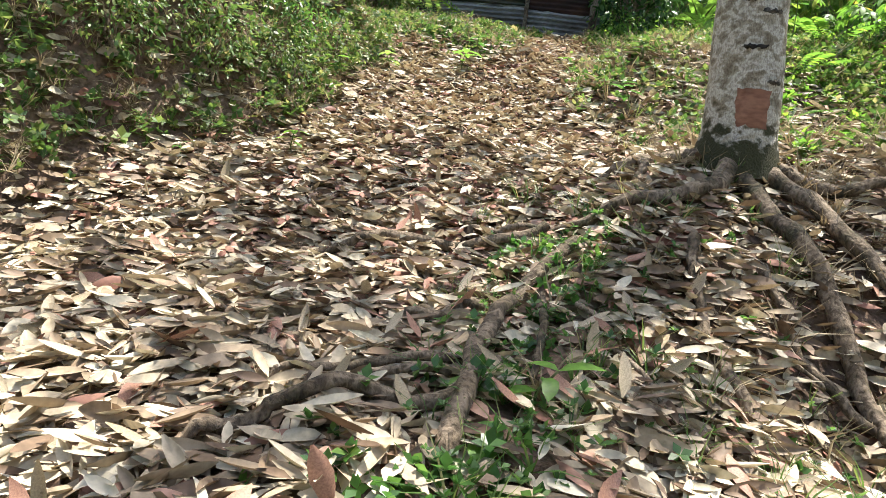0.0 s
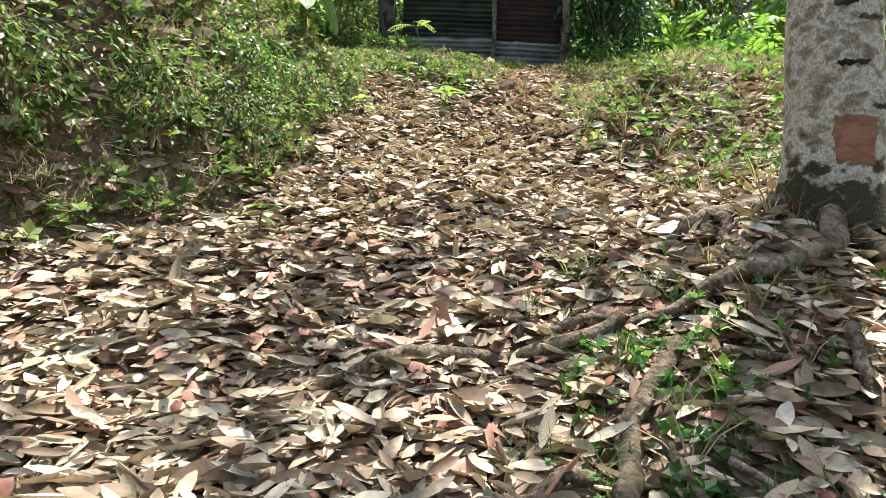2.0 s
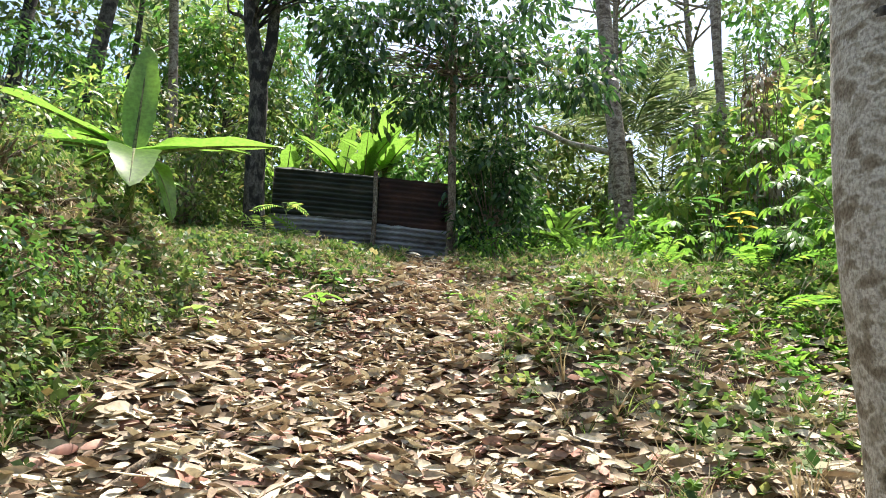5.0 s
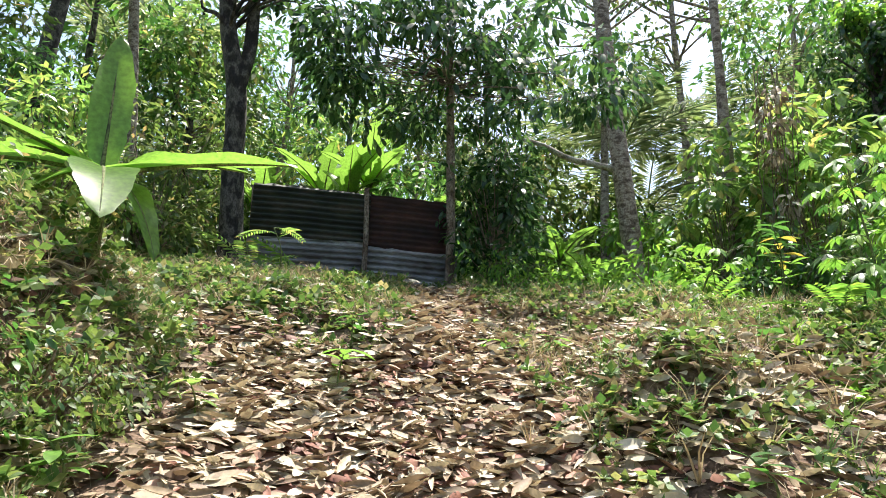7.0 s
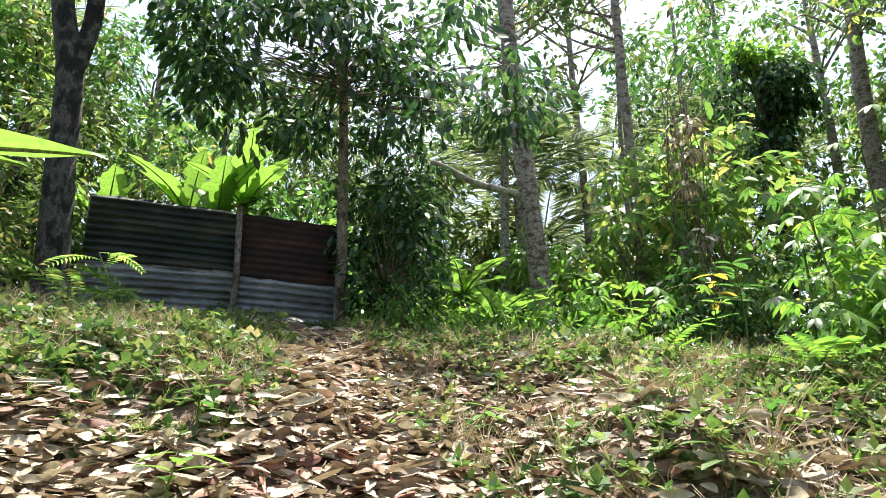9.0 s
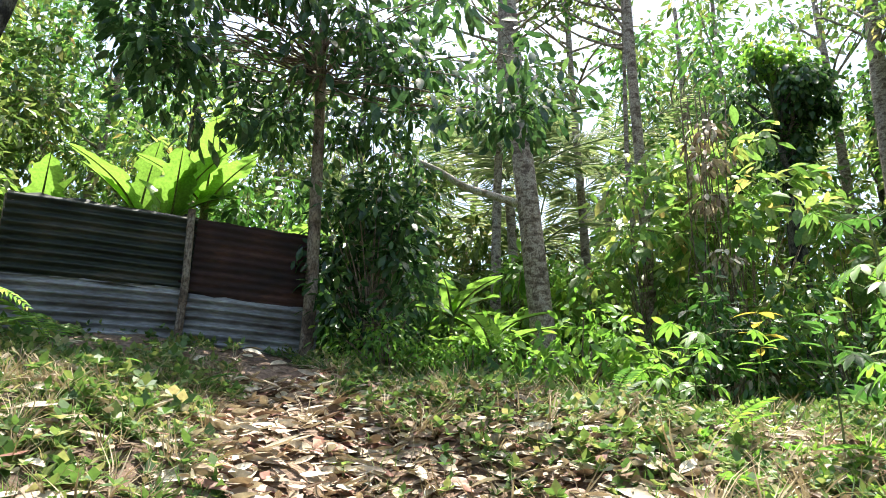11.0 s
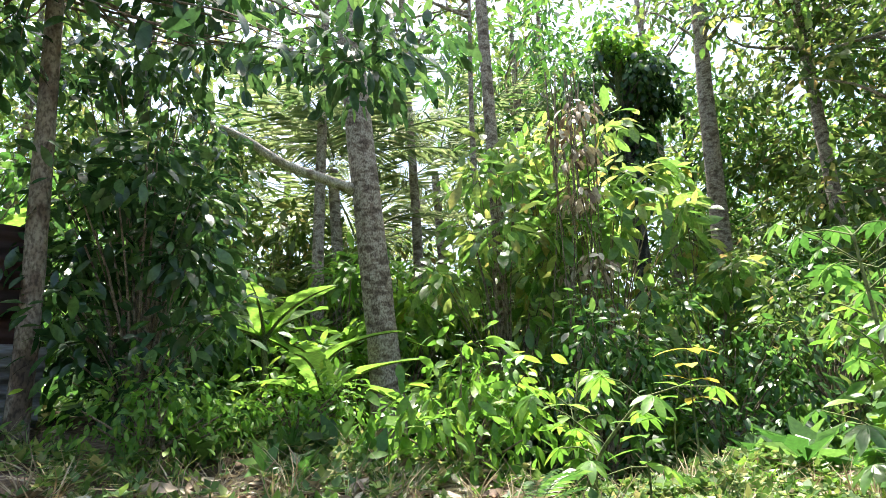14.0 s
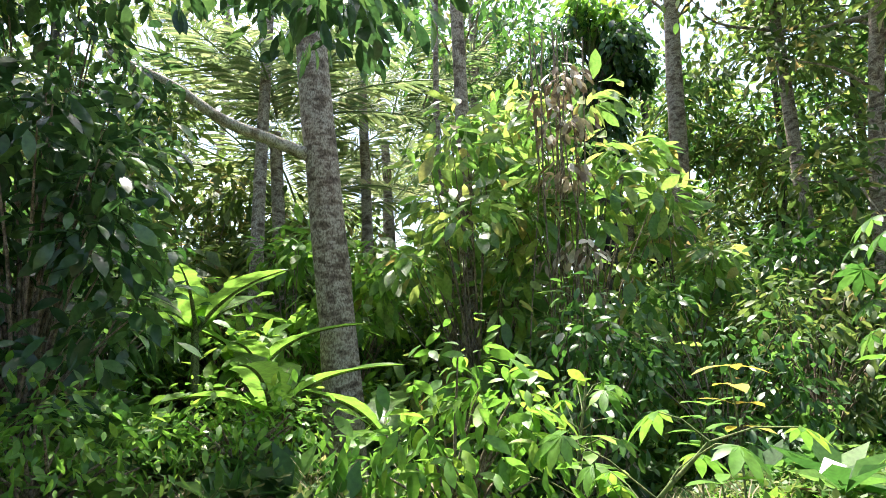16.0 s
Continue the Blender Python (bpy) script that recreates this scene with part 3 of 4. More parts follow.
# the spotted tree with a bare branch
t2 = tree((6.62, 13.2), [(0, 0, 0), (-0.03, 0.02, 0.4), (-0.1, 0.1, 1.6), (-0.17, 0.3, 3.6), (-0.3, 0.5, 6.5), (-0.4, 0.6, 10)], [0.24, 0.19, 0.18, 0.17, 0.15, 0.11], M_GREY_BARK,
          "tall leaning tree with pinkish-grey spotted bark and a bare side branch", cloud(14, (-0.4, 2.4, 9.6), (2.4, 2.0, 1.4), 11), 0.65, 40, 0.2, OVAL, M_GREEN, seed=12)
v, f = tube(curve_points([(-0.15, 0.24, 3.48), (-0.55, 0.48, 3.62), (-1.0, 0.74, 3.78), (-1.4, 0.98, 4.06), (-1.9, 1.28, 4.26)], 16), np.linspace(0.075, 0.04, 16), 8, 0.04, 5)
put("branch", mesh_of("branch", v, f, M_BRANCH), t2, "bare pale branch")

# slender pair of stems
tree((8.95, 13.15), [(0, 0, 0), (-0.05, 0, 1.5), (-0.2, -0.1, 3.5), (-0.3, -0.1, 7), (-0.2, 0, 10)], [0.13, 0.1, 0.095, 0.085, 0.06], M_GREY_BARK, "slender grey-barked tree in the thicket",
     cloud(10, (0, 1.4, 9.4), (2.0, 1.6, 1.2), 13), 0.55, 34, 0.16, OVAL, M_OLIVE, seed=14)
tree((9.7, 13.9), [(0, 0, 0), (-0.05, 0, 1.5), (-0.15, 0.1, 4), (0.0, 0.1, 8)], [0.08, 0.06, 0.05, 0.03], M_GREY_BARK, "slender grey-barked tree in the thicket",
     cloud(8, (0, 1.0, 8.4), (1.4, 1.4, 1.0), 15), 0.5, 34, 0.16, OVAL, M_OLIVE, seed=16)

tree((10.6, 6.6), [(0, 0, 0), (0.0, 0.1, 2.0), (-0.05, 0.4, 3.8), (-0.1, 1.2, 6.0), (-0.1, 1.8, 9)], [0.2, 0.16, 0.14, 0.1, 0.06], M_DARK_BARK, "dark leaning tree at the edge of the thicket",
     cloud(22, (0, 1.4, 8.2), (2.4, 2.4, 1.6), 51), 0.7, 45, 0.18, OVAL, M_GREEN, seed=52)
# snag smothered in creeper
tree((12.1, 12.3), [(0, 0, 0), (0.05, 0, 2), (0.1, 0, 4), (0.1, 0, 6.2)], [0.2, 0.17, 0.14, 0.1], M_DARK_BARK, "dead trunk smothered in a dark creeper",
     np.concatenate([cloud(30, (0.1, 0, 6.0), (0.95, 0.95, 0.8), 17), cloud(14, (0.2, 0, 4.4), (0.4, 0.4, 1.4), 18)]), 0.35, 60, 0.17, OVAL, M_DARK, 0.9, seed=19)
tree((12.1, 12.35), [(0, 0, 5.9), (0.05, 0, 6.2), (0.1, 0, 6.6)], [0.05, 0.04, 0.02], M_STEM, "bright creeper topping the dead trunk",
     cloud(14, (0.0, -0.2, 6.75), (0.9, 0.7, 0.35), 20), 0.3, 50, 0.14, OVAL, M_BRIGHT, name="creeper", seed=21)
# seeds above 33 are added out of view, their wide crowns dapple the path
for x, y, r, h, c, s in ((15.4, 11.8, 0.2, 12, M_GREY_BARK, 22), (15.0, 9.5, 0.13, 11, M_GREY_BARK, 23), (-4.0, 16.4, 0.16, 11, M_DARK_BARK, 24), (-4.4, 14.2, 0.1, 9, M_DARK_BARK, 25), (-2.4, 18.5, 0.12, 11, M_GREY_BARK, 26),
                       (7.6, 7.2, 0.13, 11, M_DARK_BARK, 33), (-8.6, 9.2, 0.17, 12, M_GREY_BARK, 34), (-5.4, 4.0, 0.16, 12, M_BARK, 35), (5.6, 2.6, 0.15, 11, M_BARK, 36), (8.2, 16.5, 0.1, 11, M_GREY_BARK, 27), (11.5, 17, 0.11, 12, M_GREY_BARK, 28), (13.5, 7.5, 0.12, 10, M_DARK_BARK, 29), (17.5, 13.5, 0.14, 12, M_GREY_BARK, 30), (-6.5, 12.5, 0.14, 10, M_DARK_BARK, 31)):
    g = np.random.default_rng(s)
    a, b = g.normal(0, 0.25, 2)
    tree((x, y), [(0, 0, 0), (a * 0.3, b * 0.3, h * 0.3), (a, b, h * 0.65), (a * 1.5, b * 2, h)], [r * 1.3, r, r * 0.8, r * 0.5], c, "tall thin forest tree in the undergrowth, a few added unseen for dappled shade",
         cloud(13 if s > 33 else 20, (a + (1.6 if s in (34, 35) else 0), b, h * 0.85), (3.2 if s > 33 else 2.4, 2.6, h * (0.12 if s > 33 else 0.22)), s), 0.75, 45, 0.2, OVAL, (M_GREEN, M_OLIVE, M_YELLOW)[s % 3], seed=s, group="forest trees")


# ---- far forest: a few tree forms repeated ----
def far_tree(seed, h, leaf):
    g = np.random.default_rng(seed)
    a, b = g.normal(0, 0.5, 2)
    t = empty("forest_tree", pose(0, 0, -200), "leafy forest tree standing in the dense woods", "tree", "far forest trees")
    pts = curve_points([(0, 0, 0), (a * 0.3, b * 0.3, h * 0.3), (a, b, h * 0.6), (a, b, h * 0.95)], 12)
    v, f = tube(pts, np.linspace(0.2, 0.06, 12), 7, 0.03, seed)
    put("trunk", mesh_of("trunk", v, f, (M_GREY_BARK, M_DARK_BARK)[seed % 2]), t)
    c = np.concatenate([cloud(40, (a, b, h * 0.68), (3.0, 3.0, h * 0.3), seed), cloud(12, (a, b, h * 0.28), (2.0, 2.0, h * 0.15), seed + 50)])
    at = lambda q: np.array([np.interp(q, pts[:, 2], pts[:, k]) for k in range(3)])
    for v, f in limbs_to(c[::4], h * 0.3, at, 0.05, seed, 4):
        put("limb", mesh_of("limb", v, f, M_GREY_BARK), t)
    v, f = crown_leaves(c, 0.9, 55, 0.34, SMALL, 0.5, seed, 0.7)
    put("crown", mesh_of("crown", v, f, leaf), t)
    return t


FAR = [far_tree(41, 12, M_OLIVE), far_tree(42, 14, M_GREEN), far_tree(43, 10, M_YELLOW), far_tree(44, 15, M_OLIVE), far_tree(45, 11, M_GREEN)]
g = np.random.default_rng(77)
count = 0
BEHIND = [(-1.6, 20.5), (0.6, 21.5), (2.8, 20.2), (4.8, 21.8), (-4.2, 19.5), (1.6, 26), (-0.6, 24.5), (4.0, 25.5), (13.5, 8.6), (16.5, 7.6), (18.5, 10.5), (15.0, 5.0), (21, 8), (12.5, 3.5), (19, 13.5), (17, 16)]
for x, y in BEHIND:
    m = pose(x, y, float(ground_z(x, y)) - 0.1, 0, 0, g.uniform(0, 360)) @ Matrix.Scale(g.uniform(0.62, 0.85), 4)
    copy_thing(FAR[count % 5], m @ Matrix.Scale(1.3 if x > 10 else 1.0, 4))
    count += 1
count = 0
for ring, n, r in ((0, 20, 17), (1, 26, 24), (2, 30, 33), (3, 34, 45)):
    for k in range(n):
        az = 2 * math.pi * (k + g.uniform(-0.3, 0.3)) / n + ring
        rr = r + g.uniform(-2.5, 2.5)
        x, y = 1.5 + rr * math.sin(az), 6 + rr * math.cos(az)
        deg = math.degrees(math.atan2(x - 0.5, y - 5))
        if ring == 0 and (x < -4 and y < 12 and y > -3):
            continue
        # the open gaps of sky ahead
        if ring == 0 and (6 < deg < 22 or 36 < deg < 44):
            continue
        m = pose(x, y, float(ground_z(x, y)) - 0.1, 0, 0, g.uniform(0, 360)) @ Matrix.Scale(g.uniform(0.8, 1.15), 4)
        if count < len(FAR):
            FAR[count].matrix_basis = m
        else:
            copy_thing(FAR[int(g.integers(len(FAR)))], m)
        count += 1


# ---- shrubs and big-leaved plants ----
def shrub(x, y, radius, height, leaf, size, shape, label, seed, n=18, per=40, droop=0.5, lift=0.1, name="shrub", group="", spread=0.35):
    t = empty(name, pose(x, y, float(ground_z(x, y)) - 0.03), label, name.replace("_", " "), group)
    height = height + float(fall_off(x, y))
    g = np.random.default_rng(seed)
    c = cloud(n, (0, 0, height * 0.5 + lift), (radius, radius, height * 0.5), seed)
    c[:, 2] = np.maximum(c[:, 2], 0.12)
    for p in c:
        s = np.array([g.normal(0, 0.06), g.normal(0, 0.06), -0.05])
        v, f = tube(curve_points([s, (s + p) / 2 * [0.7, 0.7, 1.1], p], 6), np.linspace(0.018, 0.005, 6), 4)
        put("stem", mesh_of("stem", v, f, M_TWIG), t)
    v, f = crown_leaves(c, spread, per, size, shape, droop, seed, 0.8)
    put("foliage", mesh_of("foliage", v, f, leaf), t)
    return t


for k, (x, y, r, h, leaf, size, shape, n, per, label) in enumerate((
        (3.7, 13.1, 0.75, 2.3, M_DARK, 0.17, BROAD, 44, 36, "dense dark-leaved shrub growing against the shed"),
        (4.1, 14.0, 1.0, 3.6, M_DARK, 0.18, BROAD, 40, 30, "dense dark-leaved shrub growing against the shed"),
        (9.6, 11.9, 1.5, 4.7, M_YELLOW, 0.30, BROAD, 58, 24, "tall shrub with yellow-green drooping leaves"),
        (8.2, 12.6, 1.2, 3.7, M_YELLOW, 0.27, BROAD, 46, 24, "tall shrub with yellow-green drooping leaves"),
        (11.0, 11.0, 1.2, 3.3, M_YELLOW, 0.27, BROAD, 40, 30, "tall shrub with yellow-green drooping leaves"),
        (10.3, 13.2, 1.4, 4.8, M_YELLOW, 0.28, BROAD, 50, 26, "tall shrub with yellow-green drooping leaves"),
        (7.6, 11.2, 0.8, 1.5, M_GREEN, 0.13, BROAD, 28, 44, "leafy green shrub in the thicket"),
        (8.8, 10.2, 0.9, 1.6, M_GREEN, 0.13, BROAD, 30, 44, "leafy green shrub in the thicket"),
        (10.4, 9.4, 1.0, 2.0, M_OLIVE, 0.15, BROAD, 30, 44, "leafy green shrub in the thicket"),
        (12.4, 9.8, 1.2, 3.2, M_GREEN, 0.2, BROAD, 30, 34, "leafy green shrub in the thicket"),
        (7.2, 14.6, 1.2, 2.2, M_BRIGHT, 0.22, BROAD, 30, 34, "sunlit pale green shrub behind the trees"),
        (9.2, 15.5, 1.4, 2.6, M_BRIGHT, 0.24, BROAD, 30, 34, "sunlit pale green shrub behind the trees"),
        (-2.3, 11.6, 0.9, 1.8, M_YELLOW, 0.13, SMALL, 36, 60, "small-leaved sunlit shrub on the bank"),
        (-3.6, 12.8, 1.2, 2.6, M_GREEN, 0.14, SMALL, 40, 60, "small-leaved sunlit shrub on the bank"),
        (-1.3, 12.4, 0.7, 1.6, M_OLIVE, 0.13, SMALL, 30, 60, "small-leaved sunlit shrub on the bank"),
        (-4.6, 10.6, 1.2, 2.6, M_GREEN, 0.15, SMALL, 40, 60, "small-leaved sunlit shrub on the bank"),
        (-1.6, 15.5, 1.6, 3.6, M_OLIVE, 0.16, SMALL, 44, 60, "small-leaved sunlit shrub on the bank"),
        (-5.0, 15.0, 1.8, 4.4, M_OLIVE, 0.17, SMALL, 44, 60, "small-leaved sunlit shrub on the bank"),
        (5.9, 6.6, 0.9, 1.3, M_BRIGHT, 0.16, BROAD, 28, 36, "bright green undergrowth shrub beside the path"),
        (6.8, 8.0, 1.0, 1.6, M_BRIGHT, 0.17, BROAD, 28, 36, "bright green undergrowth shrub beside the path"),
        (5.0, 10.9, 0.55, 0.8, M_BRIGHT, 0.14, BROAD, 18, 30, "bright green undergrowth shrub beside the path"),
        (7.0, 5.0, 1.2, 1.6, M_GREEN, 0.17, BROAD, 30, 36, "bright green undergrowth shrub beside the path"),
        (3.1, 16.6, 1.4, 3.2, M_GREEN, 0.2, BROAD, 34, 34, "leafy green shrub in the thicket"),
        (5.6, 16.5, 1.4, 3.0, M_GREEN, 0.2, BROAD, 34, 34, "leafy green shrub in the thicket"),
        (12.5, 14.5, 1.6, 4.0, M_OLIVE, 0.2, BROAD, 40, 34, "leafy green shrub in the thicket"),
        (14.5, 11, 1.5, 3.6, M_OLIVE, 0.2, BROAD, 40, 34, "leafy green shrub in the thicket"),
        (12.0, 6.5, 1.5, 3.0, M_GREEN, 0.2, BROAD, 40, 34, "leafy green shrub in the thicket"),
        (-2.75, 5.6, 0.4, 0.55, M_YELLOW, 0.052, BROAD, 22, 63, "dense low small-leaved bush on the bank face"),
        (-2.15, 5.9, 0.35, 0.5, M_OLIVE, 0.049, BROAD, 20, 63, "dense low small-leaved bush on the bank face"),
        (-2.5, 6.6, 0.4, 0.5, M_GREEN, 0.052, BROAD, 20, 63, "dense low small-leaved bush on the bank face"),
        (-3.4, 5.2, 0.45, 0.6, M_WEED, 0.049, BROAD, 22, 63, "dense low small-leaved bush on the bank face"),
        (-1.8, 5.6, 0.3, 0.45, M_WEED, 0.049, BROAD, 18, 60, "dense low small-leaved bush on the bank face"),
        (-2.3, 5.1, 0.35, 0.5, M_WEED, 0.049, BROAD, 20, 60, "dense low small-leaved bush on the bank face"),
        (-1.3, 6.2, 0.25, 0.4, M_OLIVE, 0.045, BROAD, 16, 60, "dense low small-leaved bush on the bank face"),
        (-1.1, 7.4, 0.25, 0.35, M_OLIVE, 0.045, BROAD, 16, 60, "dense low small-leaved bush on the bank face"),
        (-1.75, 7.2, 0.3, 0.4, M_OLIVE, 0.045, BROAD, 16, 60, "dense low small-leaved bush on the bank face"),
        (-1.45, 6.6, 0.28, 0.35, M_GREEN, 0.049, BROAD, 14, 54, "dense low small-leaved bush on the bank face"),
        (3.5, 12.3, 0.55, 0.45, M_BRIGHT, 0.075, BROAD, 22, 44, "bright low bush at the foot of the dark shrub"),
        (4.6, 12.2, 0.55, 0.35, M_BRIGHT, 0.075, BROAD, 22, 44, "bright low bush at the foot of the dark shrub"))):
    shrub(x, y, r, h, leaf, size, shape, label, 100 + k, n, per, group="shrubs")


def banana_leaf(length, width, arch, seed, torn=0.0):
    """A long blade along y rising and arching over, with a midrib and a wavy, torn edge."""
    g = np.random.default_rng(seed)
    n = 22
    u = np.linspace(0, 1, n)
    w = width * 0.5 * np.sin(np.pi * np.clip(u * 0.93 + 0.07, 0, 1)) ** 0.55 * (u > 0.001)
    v, f = [], []
    for i in range(n):
        for side in (-1, -0.55, 0, 0.55, 1):
            e = w[i] * (1 - (torn * g.uniform(0, 1) if abs(side) == 1 else 0))
            v.append((side * e, u[i] * length * (1 - 0.12 * arch * u[i]), length * (-arch * u[i] ** 2) + abs(side) * 0.22 * e + 0.02 * math.sin(9 * u[i] + seed + 2 * side) * abs(side)))
        if i:
            b = 5 * (i - 1)
            for k in range(4):
                f.append((b + k, b + k + 1, b + k + 6, b + k + 5))
    rib = tube(np.stack([0 * u, u * length * (1 - 0.12 * arch * u), -length * arch * u ** 2 - 0.008], -1), np.linspace(0.022, 0.004, n), 6)
    return (np.array(v), np.array(f)), rib


def banana(x, y, stem, leaves, label, seed, r=0.07, torn=0.2):
    """leaves: compass degrees, rise in degrees, length, width, arch."""
    stem = stem + float(fall_off(x, y))
    t = empty("banana_plant", pose(x, y, float(ground_z(x, y)) - 0.05), label, "banana plant", "banana plants")
    v, f = tube(curve_points([(0, 0, 0), (0.02, 0, stem * 0.5), (0, 0.02, stem)], 10), np.linspace(r, r * 0.6, 10), 12, 0.03, seed)
    put("stem", mesh_of("stem", v, f, M_STEM), t)
    for k, (az, el, length, width, arch) in enumerate(leaves):
        (v, f), (rv, rf) = banana_leaf(length, width, arch, seed + k, torn)
        a, e = radians(az), radians(el)
        ahead = np.array([[math.sin(a) * math.cos(e), math.cos(a) * math.cos(e), math.sin(e)]])
        up = np.array([[-math.sin(a) * math.sin(e), -math.cos(a) * math.sin(e), math.cos(e)]])
        q = turns(ahead, up)[0]
        blade = put("leaf", mesh_of("leaf", v @ q.T + [0, 0, stem * 0.94], f, M_BANANA), t)
        put("midrib", mesh_of("midrib", rv @ q.T + [0, 0, stem * 0.94], rf, M_STEM), blade)
    return t


banana(-1.25, 8.58, 0.78, [(-12, 83, 1.12, 0.28, 0.03), (108, 12, 1.3, 0.24, 0.12), (96, 24, 0.95, 0.24, 0.3), (62, 34, 0.75, 0.26, 0.12), (-80, 30, 1.35, 0.30, 0.14), (-98, 10, 0.95, 0.34, 0.25),
                           (168, 16, 0.62, 0.42, 1.0), (125, -8, 0.65, 0.30, 0.8), (-62, 34, 0.8, 0.32, 0.3), (-120, 2, 0.6, 0.3, 0.8)],
       "young banana plant with broad sunlit green leaves on the bank", 200, 0.05, torn=0.12)
for k, (x, y, s) in enumerate(((1.75, 15.8, 2.1), (2.25, 16.1, 2.5), (1.4, 16.6, 2.3), (0.15, 16.2, 1.7), (3.4, 16.6, 1.6))):
    g = np.random.default_rng(210 + k)
    banana(x, y, s, [(a + g.uniform(-35, 35), g.uniform(40, 80), g.uniform(0.9, 1.5), g.uniform(0.45, 0.62), g.uniform(0.1, 0.6)) for a in range(0, 360, 72)], "tall banana plant with sunlit leaves behind the shed", 220 + 10 * k, 0.1, 0.45)
for k, (x, y, s) in enumerate(((5.1, 12.5, 0.3), (5.35, 13.8, 0.95), (5.9, 13.6, 0.6), (7.1, 14.4, 0.9), (6.1, 12.3, 0.15))):
    g = np.random.default_rng(260 + k)
    banana(x, y, s, [(a + g.uniform(-25, 25), g.uniform(25, 72), g.uniform(0.7, 1.1), g.uniform(0.28, 0.4), g.uniform(0.2, 0.8)) for a in range(0, 360, 74)], "low banana sucker with pale shiny leaves", 270 + 10 * k, 0.05, 0.3)


def palmate(x, y, h, n, size, leaf, label, seed, name="cassava_plant"):
    """A slim stem with long-stalked fingered leaves."""
    t = empty(name, pose(x, y, float(ground_z(x, y)) - 0.04), label, "plant", "fingered plants")
    h = h + 0.6 * float(fall_off(x, y))
    g = np.random.default_rng(seed)
    line = curve_points([(0, 0, 0), (g.normal(0, 0.05), g.normal(0, 0.05), h * 0.5), (g.normal(0, 0.15), g.normal(0, 0.15), h)], 12)
    parts = [tube(line, np.linspace(0.018, 0.008, 12), 6)]
    tips, dirs = [], []
    for k in range(n):
        i = int(g.uniform(3, 11.9))
        a = g.uniform(0, 2 * math.pi)
        out = g.uniform(0.2, 0.42)
        d = np.array([math.cos(a), math.sin(a), g.uniform(0.1, 0.8)])
        e = line[i] + d * out
        parts.append(tube(np.stack([line[i], line[i] + d * out * 0.5 + [0, 0, 0.03], e]), [0.005, 0.004, 0.003], 4))
        tips.append(e)
        dirs.append([d[0], d[1], -0.35])
    v, f = joined(parts)
    put("stem", mesh_of("stem", v, f, M_STEM), t)
    v, f = swarm(PALMATE, np.array(tips), turns(np.array(dirs), g.normal(0, 0.25, (n, 3)) + [0, 0, 1]), size * g.uniform(0.7, 1.15, n))
    put("foliage", mesh_of("foliage", v, f, leaf), t)
    return t


for k, (x, y, h, n, s, leaf) in enumerate(((5.7, 8.5, 1.8, 28, 0.15, M_GREEN), (6.0, 8.0, 2.0, 28, 0.15, M_BRIGHT), (6.9, 8.5, 1.6, 24, 0.15, M_GREEN), (5.2, 8.0, 1.3, 20, 0.18, M_BRIGHT), (6.6, 7.4, 1.6, 22, 0.2, M_BRIGHT),
                                           (7.4, 8.6, 1.7, 22, 0.2, M_GREEN), (5.0, 9.9, 0.7, 12, 0.16, M_BRIGHT), (6.1, 10.6, 0.9, 14, 0.17, M_BRIGHT), (4.9, 7.2, 0.9, 14, 0.16, M_BRIGHT), (7.1, 6.4, 1.4, 20, 0.2, M_BRIGHT))):
    palmate(x, y, h, n, s, leaf, "slim green plant with fingered leaves beside the path", 300 + k)


def sapling(x, y, h, n, size, leaf, label, seed, shape=BROAD):
    t = empty("seedling", pose(x, y, float(ground_z(x, y)) - 0.03), label, "seedling", "seedlings")
    g = np.random.default_rng(seed)
    line = curve_points([(0, 0, 0), (g.normal(0, 0.02), g.normal(0, 0.02), h * 0.6), (g.normal(0, 0.04), g.normal(0, 0.04), h)], 8)
    v, f = tube(line, np.linspace(0.008, 0.004, 8), 6)
    put("stem", mesh_of("stem", v, f, M_STEM), t)
    for k in range(n):
        a = k * 2.4 + g.uniform(-0.4, 0.4)
        d = np.array([[math.cos(a), math.sin(a), g.uniform(-0.1, 0.5)]])
        p = line[int(7 - (k * 4) // max(n, 1))]
        v, f = swarm(shape, p[None], turns(d, np.array([[0, 0, 1.0]])), np.array([size * g.uniform(0.75, 1.15)]))
        put("leaf", mesh_of("leaf", v, f, leaf), t)
    return t


